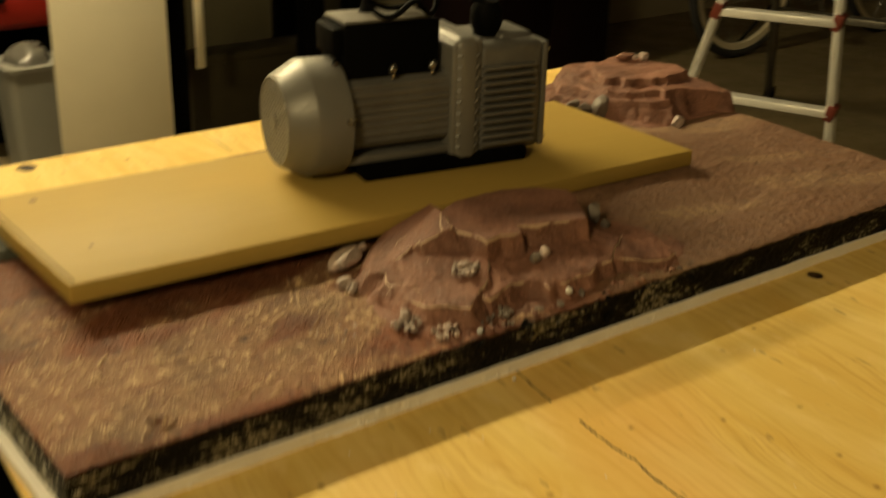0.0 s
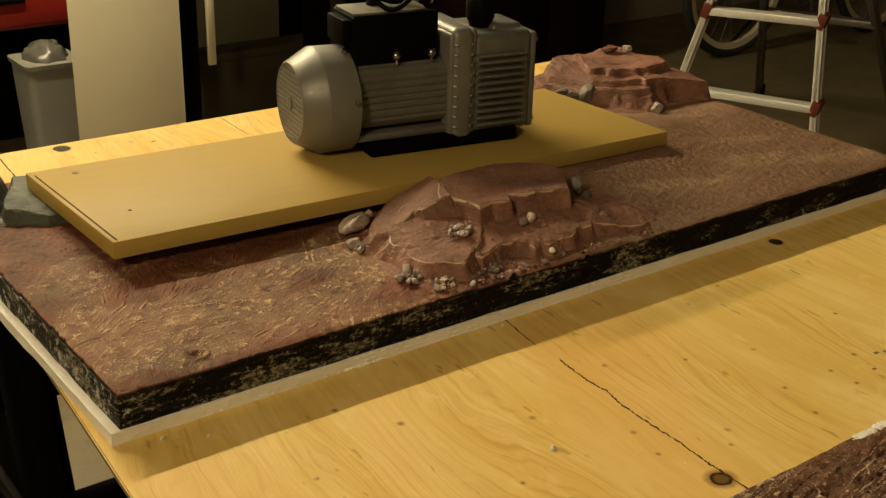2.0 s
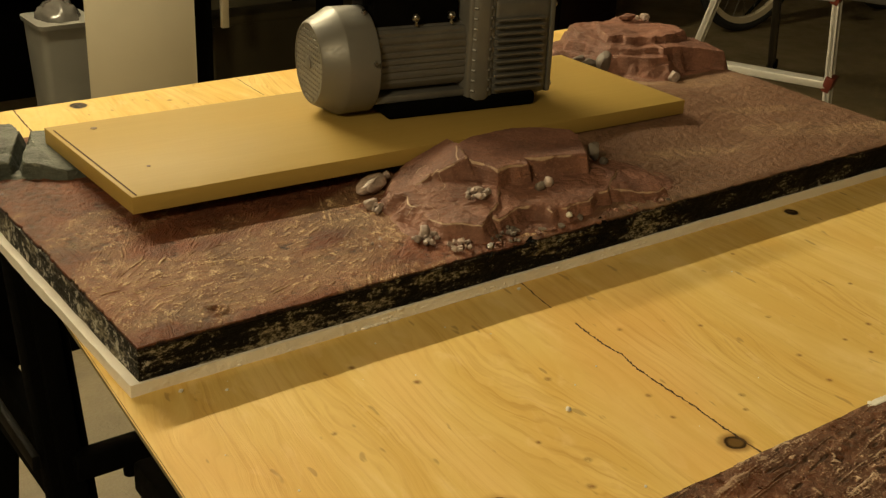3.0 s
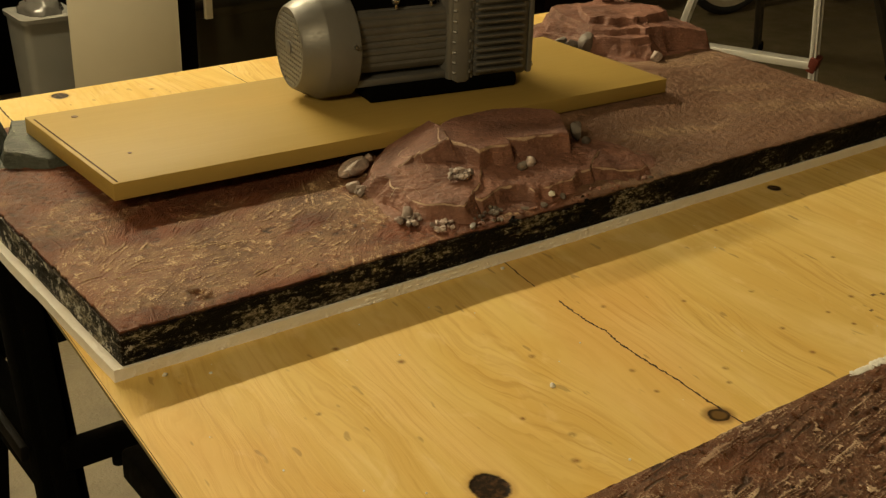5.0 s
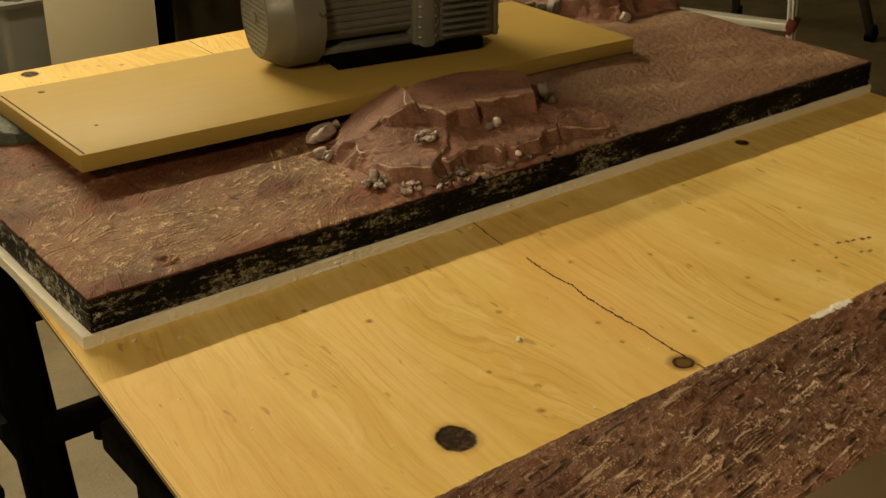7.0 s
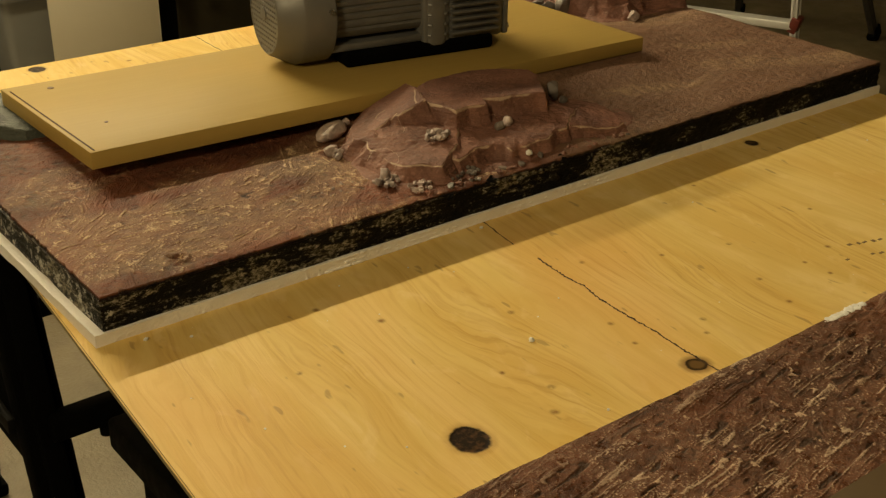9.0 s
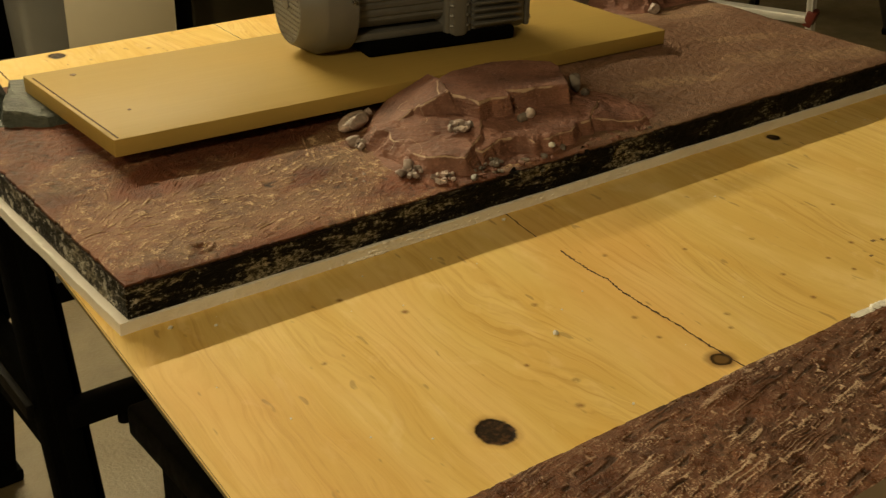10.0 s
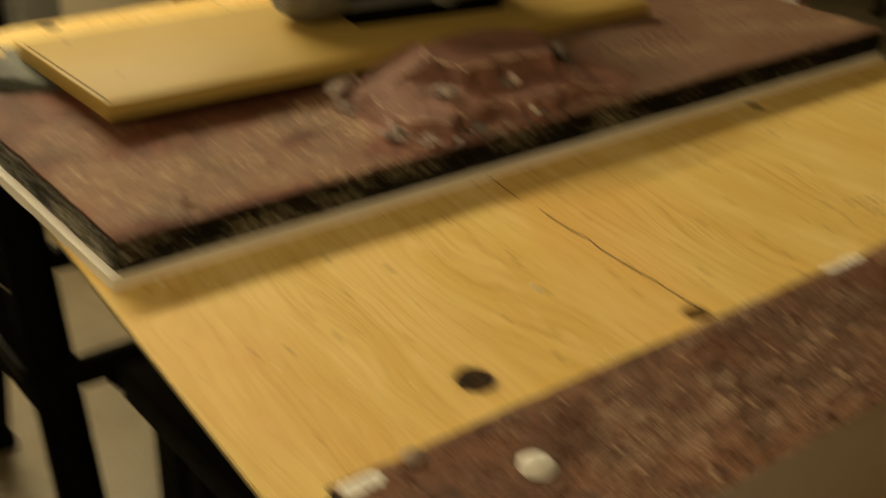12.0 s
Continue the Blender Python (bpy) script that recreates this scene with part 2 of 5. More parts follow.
def plywood_material():
    n = Nodes("plywood", 0.52, spec=0.09)
    # the grain follows the sheet's long side
    base = n.place(turn=-TURN)
    x, y, z = n.split(base)
    sway = n.noise(1, 2, 0.5, vector=n.place((5.5, 1.5, 1), vector=base))
    sway2 = n.noise(1, 3, 0.55, vector=n.place((19, 4.5, 1), move=(4, 2, 0), vector=base))
    bent_x = n.math("ADD", x, n.math("ADD", n.math("MULTIPLY", sway, 0.15), n.math("MULTIPLY", sway2, 0.034)))
    bent = n.tree.nodes.new("ShaderNodeCombineXYZ")
    n.put(bent.inputs[0], bent_x)
    n.put(bent.inputs[1], n.math("MULTIPLY", y, 0.045))
    n.put(bent.inputs[2], z)
    grain = n.noise(46, 4, 0.65, vector=bent.outputs[0])
    fine = n.noise(300, 3, 0.6, vector=bent.outputs[0])
    soft = n.noise(1, 3, 0.6, vector=n.place((13, 3.4, 1), vector=base), distortion=0.5)
    col = n.mix(n.ramp(grain, 0.34, 0.66), (0.71, 0.487, 0.145), (0.78, 0.572, 0.200))
    col = n.mix(n.ramp(soft, 0.50, 0.68, 0, 0.6), col, (0.84, 0.632, 0.265))
    col = n.mix(n.ramp(soft, 0.47, 0.30, 0, 0.5), col, (0.68, 0.425, 0.100))
    # late wood: long thin lines, close together in some streaks and faint in others
    where = n.noise(1, 3, 0.55, vector=n.place((7, 1.6, 1), move=(3, 1, 0), vector=base))
    for gap, lo, hi, most in ((0.0170, 0.40, 0.62, 0.31), (0.0064, 0.48, 0.66, 0.36)):
        beat = n.math("SINE", n.math("MULTIPLY", n.math("ADD", bent_x, n.math("MULTIPLY", grain, 0.022)), 2 * math.pi / gap))
        line = n.math("MULTIPLY", n.ramp(beat, 0.15, 1.0), n.ramp(where, lo, hi, 0.05, most))
        col = n.mix(n.math("MULTIPLY", line, n.ramp(fine, 0.34, 0.60, 0.15, 1.0)), col, (0.53, 0.275, 0.060))
    thread = n.math("MULTIPLY", n.ramp(fine, 0.56, 0.70), n.ramp(soft, 0.62, 0.40, 0.10, 0.40))
    col = n.mix(thread, col, (0.52, 0.29, 0.08))
    cloud = n.noise(30, 4, 0.65, vector=n.place((1, 0.5, 1), vector=base), distortion=0.8)
    col = n.mix(n.ramp(cloud, 0.55, 0.70, 0, 0.35), col, (0.86, 0.665, 0.325))
    blotch = n.noise(3.1, 3, 0.6, vector=n.place((1, 0.6, 1), vector=base))
    col = n.mix(n.ramp(blotch, 0.5, 0.72, 0, 0.40), col, (0.75, 0.415, 0.130))
    spot = n.noise(62, 2, vector=n.place((1, 0.33, 1), vector=base))
    col = n.mix(n.ramp(spot, 0.675, 0.73, 0, 0.55), col, (0.34, 0.19, 0.07))

    def nearest(points, stretch):
        out = None
        wob = n.noise(90, 2)
        for px, py, r in points:
            a = radians(-TURN)
            qx, qy = px * math.cos(a) - py * math.sin(a), px * math.sin(a) + py * math.cos(a)
            dx = n.math("MULTIPLY", n.math("SUBTRACT", x, qx), 1 / r)
            dy = n.math("MULTIPLY", n.math("SUBTRACT", y, qy), 1 / (r * stretch))
            d = n.math("SQRT", n.math("ADD", n.math("MULTIPLY", dx, dx), n.math("MULTIPLY", dy, dy)))
            out = d if out is None else n.math("MINIMUM", out, d)
        return n.math("ADD", out, n.math("MULTIPLY", n.math("SUBTRACT", wob, 0.5), 0.35))

    big = nearest(KNOTS, 1.15)
    small = nearest(FLECKS, 1.0)
    halo = n.ramp(big, 1.0, 1.5, 0.42, 0.0)
    col = n.mix(halo, col, (0.40, 0.19, 0.05))
    core = n.mix(n.ramp(n.noise(130, 3), 0.45, 0.68), (0.016, 0.008, 0.004), (0.085, 0.042, 0.016))
    col = n.mix(n.ramp(big, 0.92, 1.1, 1.0, 0.0), col, core)
    col = n.mix(n.math("MULTIPLY", n.ramp(small, 0.0, 1.1, 0.85, 0.0), n.ramp(n.noise(170, 3, vector=n.place((1, 0.5, 1), vector=base)), 0.36, 0.56, 0.25, 1.0)), col, (0.20, 0.068, 0.014))
    ring_knot = nearest(RING_KNOTS, 0.9)
    col = n.mix(n.ramp(ring_knot, 0.9, 1.6, 0.7, 0.0), col, (0.22, 0.10, 0.03))
    col = n.mix(n.ramp(ring_knot, 0.80, 0.98, 1.0, 0.0), col, (0.030, 0.016, 0.006))
    col = n.mix(n.ramp(ring_knot, 0.45, 0.75, 1.0, 0.0), col, (0.15, 0.085, 0.025))
    n.colour(col)
    n.rough(n.ramp(soft, 0.3, 0.7, 0.36, 0.58))
    dent = n.ramp(big, 0.8, 1.15, -1.6, 0.0)
    n.bump(n.math("ADD", n.math("ADD", n.math("MULTIPLY", grain, 0.4), n.math("MULTIPLY", fine, 0.5)), dent), 0.0006)
    return n.mat


def ply_edge_material():
    n = Nodes("plywood_edge", 0.75)
    x, y, z = n.split()
    lay = n.math("FRACT", n.math("MULTIPLY", z, 1 / 0.0030))
    col = n.mix(n.ramp(lay, 0.42, 0.58), (0.30, 0.24, 0.11), (0.12, 0.09, 0.04))
    rag = n.noise(60, 4)
    n.colour(n.mix(n.ramp(rag, 0.52, 0.72, 0, 0.8), col, (0.2, 0.16, 0.07)))
    n.bump(rag, 0.002)
    return n.mat


def ground_material(name, base_low, base_high, groove, tan, tan_amount, veil, gloss):
    """Painted filler: grooves coloured darker for their shade, with dry-brushed tan on the ridges that the spatula
    left.
    """
    n = Nodes(name, gloss, spec=0.22)

    def layer(key):
        at = n.tree.nodes.new("ShaderNodeAttribute")
        at.attribute_name = key
        return at.outputs["Fac"]

    ridge, dry, calm = layer("ridge"), layer("dry"), layer("calm")
    tone, mid, grit = n.noise(9, 4, 0.6), n.noise(70, 4, 0.65), n.noise(520, 3, 0.6)
    col = n.mix(n.ramp(tone, 0.34, 0.66), base_low, base_high)
    col = n.mix(n.ramp(mid, 0.56, 0.76, 0, 0.45), col, tuple(c * 1.45 for c in base_high))
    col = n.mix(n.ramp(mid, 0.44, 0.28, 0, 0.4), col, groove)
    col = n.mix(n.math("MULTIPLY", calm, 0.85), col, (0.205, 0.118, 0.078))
    # shade of the low places between ridges, put into the colour
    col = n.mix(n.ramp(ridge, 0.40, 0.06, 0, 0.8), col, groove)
    # a thin veil of tan over the brushed patches, full paint on the ridge tops alone
    col = n.mix(n.math("MULTIPLY", n.math("MULTIPLY", dry, n.ramp(mid, 0.36, 0.64, 0.08, 0.42)), tan_amount * veil), col, tuple(c * 0.72 for c in tan))
    tip = n.ramp(n.math("ADD", ridge, n.math("MULTIPLY", n.math("SUBTRACT", grit, 0.5), 1.5)), 0.47, 0.70)
    col = n.mix(n.math("MULTIPLY", n.math("MULTIPLY", tip, dry), n.math("SUBTRACT", tan_amount, n.math("MULTIPLY", calm, 0.55))), col, tan)
    # the black paint of the slab's side laps over the rim
    x, y, z = n.split()
    lap = n.ramp(n.math("ADD", z, n.math("MULTIPLY", n.math("SUBTRACT", mid, 0.5), 0.006)), 0.0462, 0.0480, 1.0, 0.0)
    col = n.mix(n.math("MULTIPLY", lap, 0.92), col, (0.0060, 0.0048, 0.0040))
    n.colour(col)
    n.rough(n.ramp(mid, 0.3, 0.7, gloss - 0.10, gloss + 0.12))
    n.bump(n.math("ADD", n.math("MULTIPLY", grit, 0.9), n.math("ADD", n.math("MULTIPLY", mid, 0.8), n.math("MULTIPLY", ridge, 0.55))), 0.0024)
    return n.mat


def rock_material(name, low, high, edge, amount):
    """Carved foam painted as stone, its ridges dry-brushed lighter."""
    n = Nodes(name, 0.6, spec=0.35)
    tone, fine = n.noise(16, 4, 0.6), n.noise(260, 4, 0.6)
    col = n.mix(n.ramp(tone, 0.3, 0.7), low, high)
    col = n.mix(n.ramp(fine, 0.52, 0.72, 0, 0.42), col, tuple(c * 1.5 for c in high))
    col = n.mix(n.ramp(fine, 0.22, 0.44, 0.5, 0.0), col, tuple(c * 0.55 for c in low))
    worn = n.tree.nodes.new("ShaderNodeAttribute")
    worn.attribute_name = "worn"
    proud = worn.outputs["Fac"]
    broken = n.noise(48, 3, 0.6)
    line = n.ramp(n.math("ADD", proud, n.math("MULTIPLY", n.math("SUBTRACT", broken, 0.5), 1.3)), 0.42, 0.80)
    col = n.mix(n.math("MULTIPLY", line, amount), col, edge)
    n.colour(col)
    streak = n.noise(1, 3, vector=n.place((45, 90, 330), 25))
    n.bump(n.math("ADD", n.math("MULTIPLY", fine, 0.6), n.math("MULTIPLY", streak, 0.9)), 0.0030)
    return n.mat


def foam_edge_material():
    n = Nodes("black_painted_edge", 0.5, spec=0.12)
    big = n.noise(16, 3, 0.6, vector=n.place((0.8, 0.8, 1.6)))
    bits = n.noise(240, 5, 0.75, vector=n.place((0.7, 0.7, 1.2)))
    streak = n.noise(70, 3, 0.65, vector=n.place((0.45, 0.45, 3.0)))
    x, y, z = n.split()
    fade = n.ramp(x, 0.62, 0.8, 0.035, -0.01)
    rub = n.math("ADD", n.math("ADD", n.math("MULTIPLY", big, 0.45), n.math("MULTIPLY", bits, 0.42)), n.math("MULTIPLY", streak, 0.28))
    mask = n.ramp(n.math("ADD", rub, fade), 0.605, 0.70)
    tan = n.mix(n.ramp(bits, 0.40, 0.68), (0.060, 0.050, 0.030), (0.42, 0.38, 0.29))
    col = n.mix(mask, (0.0028, 0.0024, 0.0022), tan)
    # white flecks on the short side at x = 0
    end_fleck = n.math("MULTIPLY", n.ramp(n.noise(85, 4, 0.75), 0.53, 0.60), n.ramp(x, 0.012, 0.016, 0.9, 0.0))
    n.colour(n.mix(end_fleck, col, (0.62, 0.60, 0.54)))
    n.rough(n.ramp(bits, 0.3, 0.7, 0.4, 0.65))
    n.bump(n.math("ADD", n.math("MULTIPLY", bits, 0.7), n.math("MULTIPLY", big, 0.6)), 0.004)
    return n.mat


def white_base_material():
    n = Nodes("white_painted_board", 0.6)
    bits, big = n.noise(120, 4, 0.65), n.noise(16, 3)
    col = n.mix(n.ramp(big, 0.35, 0.7), (0.90, 0.86, 0.80), (0.95, 0.92, 0.88))
    col = n.mix(n.ramp(bits, 0.66, 0.78, 0, 0.25), col, (0.50, 0.43, 0.32))
    n.colour(col)
    n.bump(bits, 0.0022)
    return n.mat


def shelf_material():
    n = Nodes("shelf_foil", 0.5, spec=0.14)
    g = n.noise(1, 3, 0.6, vector=n.place((7, 170, 60), 0), distortion=0.3)
    fine, big = n.noise(300, 2), n.noise(4, 3)
    col = n.mix(n.ramp(g, 0.3, 0.7), (0.402, 0.274, 0.074), (0.420, 0.288, 0.080))
    col = n.mix(n.ramp(big, 0.45, 0.7, 0, 0.3), col, (0.50, 0.325, 0.092))
    n.colour(n.mix(n.ramp(fine, 0.6, 0.8, 0, 0.12), col, (0.4, 0.24, 0.08)))
    n.rough(n.ramp(big, 0.3, 0.7, 0.48, 0.6))
    n.bump(fine, 0.0001)
    return n.mat


def concrete_material():
    n = Nodes("concrete_floor", 0.5)
    big, mid, fine = n.noise(0.9, 4), n.noise(7, 5, 0.65), n.noise(120, 3)
    col = n.mix(n.ramp(big, 0.35, 0.65), (0.112, 0.086, 0.044), (0.158, 0.122, 0.063))
    col = n.mix(n.ramp(mid, 0.5, 0.72, 0, 0.5), col, (0.088, 0.070, 0.044))
    n.colour(n.mix(n.ramp(fine, 0.6, 0.8, 0, 0.3), col, (0.07, 0.057, 0.038)))
    n.rough(n.ramp(mid, 0.3, 0.7, 0.38, 0.62))
    n.bump(n.math("ADD", fine, mid), 0.0015)
    return n.mat


PLY, PLY_EDGE = plywood_material(), ply_edge_material()
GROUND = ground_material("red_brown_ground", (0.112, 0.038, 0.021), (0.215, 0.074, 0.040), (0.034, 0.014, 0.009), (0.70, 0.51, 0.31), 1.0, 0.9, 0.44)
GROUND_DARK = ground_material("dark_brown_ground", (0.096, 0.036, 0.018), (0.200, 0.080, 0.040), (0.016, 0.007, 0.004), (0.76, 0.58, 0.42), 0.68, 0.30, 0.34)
ROCK = rock_material("red_rock", (0.140, 0.064, 0.045), (0.290, 0.138, 0.097), (0.66, 0.49, 0.35), 0.68)
GREY_ROCK = rock_material("grey_green_rock", (0.024, 0.030, 0.025), (0.098, 0.108, 0.090), (0.30, 0.31, 0.25), 0.6)
PEBBLE = plain("grey_pebble", (0.39, 0.305, 0.270), 0.55, vary=0.5, scale=200, bump=0.0006)
PEBBLE_DARK = plain("dark_pebble", (0.16, 0.13, 0.11), 0.55, vary=0.45, scale=120, bump=0.0006)
FOAM, WHITE = foam_edge_material(), white_base_material()
SHELF = shelf_material()
CONCRETE = concrete_material()
SILVER = plain("silver_paint", (0.175, 0.170, 0.160), 0.42, 0.25, 0.04, 160)
ALU = plain("cast_aluminium", (0.150, 0.146, 0.138), 0.45, 0.4, 0.14, 90, 0.0004)
STEEL = plain("screw_steel", (0.34, 0.335, 0.325), 0.25, 1.0, 0.1, 200)
BLACK = plain("black_plastic", (0.0022, 0.0022, 0.0021), 0.6, 0, 0.3, 60, 0.0002, 0.05)
RUBBER = plain("black_rubber", (0.002, 0.002, 0.0018), 0.9, 0, 0.3, 80, 0, 0.04)
CRACK = plain("crack_dark", (0.07, 0.034, 0.012), 0.9, 0, 0.4, 200)
SCREWCAP = plain("brown_screw", (0.22, 0.13, 0.05), 0.6, 0, 0.3, 300)
CRUMB = plain("white_plaster", (0.82, 0.80, 0.75), 0.7, 0, 0.12, 150, 0.001)
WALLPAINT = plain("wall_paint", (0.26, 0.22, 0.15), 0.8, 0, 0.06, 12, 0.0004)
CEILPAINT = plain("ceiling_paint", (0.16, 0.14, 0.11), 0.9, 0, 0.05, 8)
CREAM = plain("cream_melamine", (0.66, 0.60, 0.46), 0.45, 0, 0.04, 9)
BINPLASTIC = plain("grey_white_plastic", (0.20, 0.195, 0.175), 0.45, 0, 0.06, 14)
LADDER = plain("brushed_aluminium", (0.80, 0.78, 0.74), 0.35, 0.35, 0.04, 70)
ORANGE = plain("red_plastic", (0.13, 0.022, 0.012), 0.45, 0, 0.15, 60)
REDBOX = plain("red_enamel", (0.20, 0.010, 0.007), 0.4, 0, 0.15, 10)
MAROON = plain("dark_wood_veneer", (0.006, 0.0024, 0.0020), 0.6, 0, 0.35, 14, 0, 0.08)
GREYPANEL = plain("dark_grey_panel", (0.055, 0.046, 0.026), 0.5, 0, 0.2, 6, 0, 0.25)
HARDBOARD = plain("brown_hardboard", (0.085, 0.052, 0.018), 0.5, 0, 0.1, 10, 0.0003)
TYRE, RIM = plain("tyre_rubber", (0.015, 0.015, 0.015), 0.7), plain("pale_tyre_wall", (0.55, 0.48, 0.35), 0.5, 0, 0.1, 20)
BIKEPAINT = plain("dark_bicycle_paint", (0.02, 0.018, 0.02), 0.3, 0.2, 0.2, 30)

# ---------------------------------------------------------------- the room
def slab(name, centre, size, material, label, category):
    bm = bmesh.new()
    box(bm, (0, 0, 0), size)
    ob = part(name, bm, material)
    ob.location = centre
    return tagged(ob, label, category, kind="structure")


X0, X1, Y0, Y1 = -5.0, 6.6, -4.2, 3.5
MID_X, MID_Y = (X0 + X1) / 2, (Y0 + Y1) / 2
TALL = CEILING - FLOOR
slab("floor", (MID_X, MID_Y, FLOOR - 0.05), (X1 - X0 + 0.2, Y1 - Y0 + 0.2, 0.1), CONCRETE, "worn tan concrete workshop floor", "floor")
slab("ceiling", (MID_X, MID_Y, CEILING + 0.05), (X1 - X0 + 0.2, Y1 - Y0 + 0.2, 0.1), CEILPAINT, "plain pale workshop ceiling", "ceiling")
slab("wall_north", (MID_X, Y1 + 0.05, FLOOR + TALL / 2), (X1 - X0, 0.1, TALL), WALLPAINT, "plain pale painted workshop wall", "wall")
slab("wall_south", (MID_X, Y0 - 0.05, FLOOR + TALL / 2), (X1 - X0, 0.1, TALL), WALLPAINT, "plain pale painted workshop wall", "wall")
slab("wall_west", (X0 - 0.05, MID_Y, FLOOR + TALL / 2), (0.1, Y1 - Y0, TALL), WALLPAINT, "plain pale painted workshop wall", "wall")
slab("wall_east", (X1 + 0.05, MID_Y, FLOOR + TALL / 2), (0.1, Y1 - Y0, TALL), WALLPAINT, "plain pale painted workshop wall", "wall")

def tube_light():
    """A bare fluorescent tube in a slim batten under the ceiling."""
    lamp = thing("fluorescent_lamp", pose(*TUBE_AT), "bare fluorescent tube on a slim white batten", "lamp")
    glow = Nodes("fluorescent_glow", 0.4)
    glow.colour((0.8, 0.8, 0.8))
    glow.shader.inputs["Emission Color"].default_value = (1.0, 0.84, 0.505, 1)
    glow.shader.inputs["Emission Strength"].default_value = TUBE_GLOW
    bm = bmesh.new()
    rod(bm, (-TUBE_LENGTH / 2, 0, 0), (TUBE_LENGTH / 2, 0, 0), 0.019, 0.019, 10)
    part("tube", bm, glow.mat, lamp)
    bm = bmesh.new()
    box(bm, (0, 0, 0.062), (TUBE_LENGTH + 0.08, 0.05, 0.045), bevel=0.004)
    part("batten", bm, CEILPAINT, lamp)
    for x in (-TUBE_LENGTH / 2 - 0.012, TUBE_LENGTH / 2 + 0.012):
        bm = bmesh.new()
        box(bm, (x, 0, 0.012), (0.022, 0.042, 0.062), bevel=0.003)
        part("end_cap", bm, CEILPAINT, lamp)
    for x in (-0.5, 0.5):
        bm = bmesh.new()
        rod(bm, (x, 0, 0.08), (x, 0, CEILING - TUBE_AT[2]), 0.004, 0.004, 8)
        part("hanger", bm, CEILPAINT, lamp)
    return lamp


tube_light()

# ---------------------------------------------------------------- plywood table top
TABLE_W, TABLE_L, TABLE_T = 1.238, 2.40, 0.006
table = thing("plywood_table_top", Matrix.Identity(4), "yellow knotty plywood sheet laid on black sawhorses", "table top")
ct, st = math.cos(radians(TURN)), math.sin(radians(TURN))


def on_table(u, v):
    """World place of a point u across and v back from the sheet's left edge at y = 0."""
    return (-0.0185 + u * ct - v * st, u * st + v * ct)


def table_sheet():
    bm = bmesh.new()
    v0 = 0.865 - TABLE_L
    corners = [on_table(0, v0), on_table(TABLE_W, v0), on_table(TABLE_W, 0.960), on_table(0, 0.872)]
    prism(bm, corners, -TABLE_T, 0.0)
    sharp = [e for e in bm.edges if all(abs(v.co.z) < 1e-6 for v in e.verts)]
    bmesh.ops.bevel(bm, geom=sharp, offset=0.0012, segments=2, affect="EDGES")
    bmesh.ops.recalc_face_normals(bm, faces=bm.faces)
    ob = part("sheet", bm, PLY, table)
    ob.data.materials.append(PLY_EDGE)
    for p in ob.data.polygons:
        p.material_index = 1 if abs(p.normal.z) < 0.5 else 0
    return ob


table_sheet()


def crack(points, width, name="crack"):
    """A dark split in the face veneer."""
    pts = []
    rnd = random.Random(len(points) * 7 + int(points[0][0] * 1000))
    for (x0, y0), (x1, y1) in zip(points, points[1:]):
        for k in range(10):
            s = k / 10
            pts.append((x0 + (x1 - x0) * s + rnd.uniform(-0.0009, 0.0009), y0 + (y1 - y0) * s, width * rnd.uniform(0.35, 1.0)))
    bm = bmesh.new()
    a = [bm.verts.new((x - w / 2, y, 0.0004)) for x, y, w in pts]
    b = [bm.verts.new((x + w / 2, y, 0.0004)) for x, y, w in pts]
    for i in range(len(pts) - 1):
        bm.faces.new((a[i], b[i], b[i + 1], a[i + 1]))
    return part(name, bm, CRACK, table)


crack([(0.458, 0.0), (0.447, -0.072)], 0.0022)
crack([(0.4465, -0.105), (0.443, -0.135), (0.4405, -0.160), (0.4425, -0.182), (0.4365, -0.205), (0.4345, -0.225), (0.4325, -0.258), (0.4325, -0.290), (0.4275, -0.325), (0.4275, -0.345), (0.4245, -0.382), (0.42, -0.55)], 0.0030)
crack([(0.543, 0.863), (0.537, 0.74)], 0.0018)
crack([(0.170, 0.866), (0.163, 0.78), (0.158, 0.72)], 0.003)


for x, y, w, h in ((0.745, -0.287, 0.006, 0.004), (0.756, -0.291, 0.004, 0.005), (0.764, -0.293, 0.007, 0.003), (0.775, -0.297, 0.005, 0.005), (0.784, -0.299, 0.006, 0.003), (0.746, -0.316, 0.005, 0.003), (0.756, -0.320, 0.007, 0.003), (0.712, -0.308, 0.005, 0.003)):
    bm = bmesh.new()
    box(bm, (x, y, 0.0003), (w, h, 0.0002))
    part("ink_mark", bm, plain("faded_ink", (0.20, 0.12, 0.05), 0.8, 0, 0.3, 300), table, "faded unreadable ink stamp")


def crumbs():
    """Bits of plaster on the table beside the boards."""
    rnd = random.Random(5)
    spots = [(0.325, -0.233, 0.0032), (0.445, -0.012, 0.003), (0.036, -0.014, 0.0028), (0.073, -0.034, 0.0018), (0.30, -0.36, 0.0015), (0.13, -0.30, 0.0012), (0.24, -0.105, 0.001)]
    spots += [(rnd.uniform(0.02, 1.1), rnd.uniform(-0.38, -0.01), rnd.uniform(0.0005, 0.0013)) for _ in range(26)]
    bm = bmesh.new()
    for x, y, r in spots:
        got = bmesh.ops.create_icosphere(bm, subdivisions=1, radius=r)
        for v in got["verts"]:
            v.co *= rnd.uniform(0.7, 1.2)
            v.co.z = v.co.z * 0.7 + r * 0.55
            v.co += Vector((x, y, 0))
    ob = part("plaster_crumbs", bm, CRUMB)
    tagged(ob, "white plaster crumbs scattered on the plywood", "crumbs", kind="stuff")


crumbs()


# ---------------------------------------------------------------- terrain boards
TOP = 0.0495


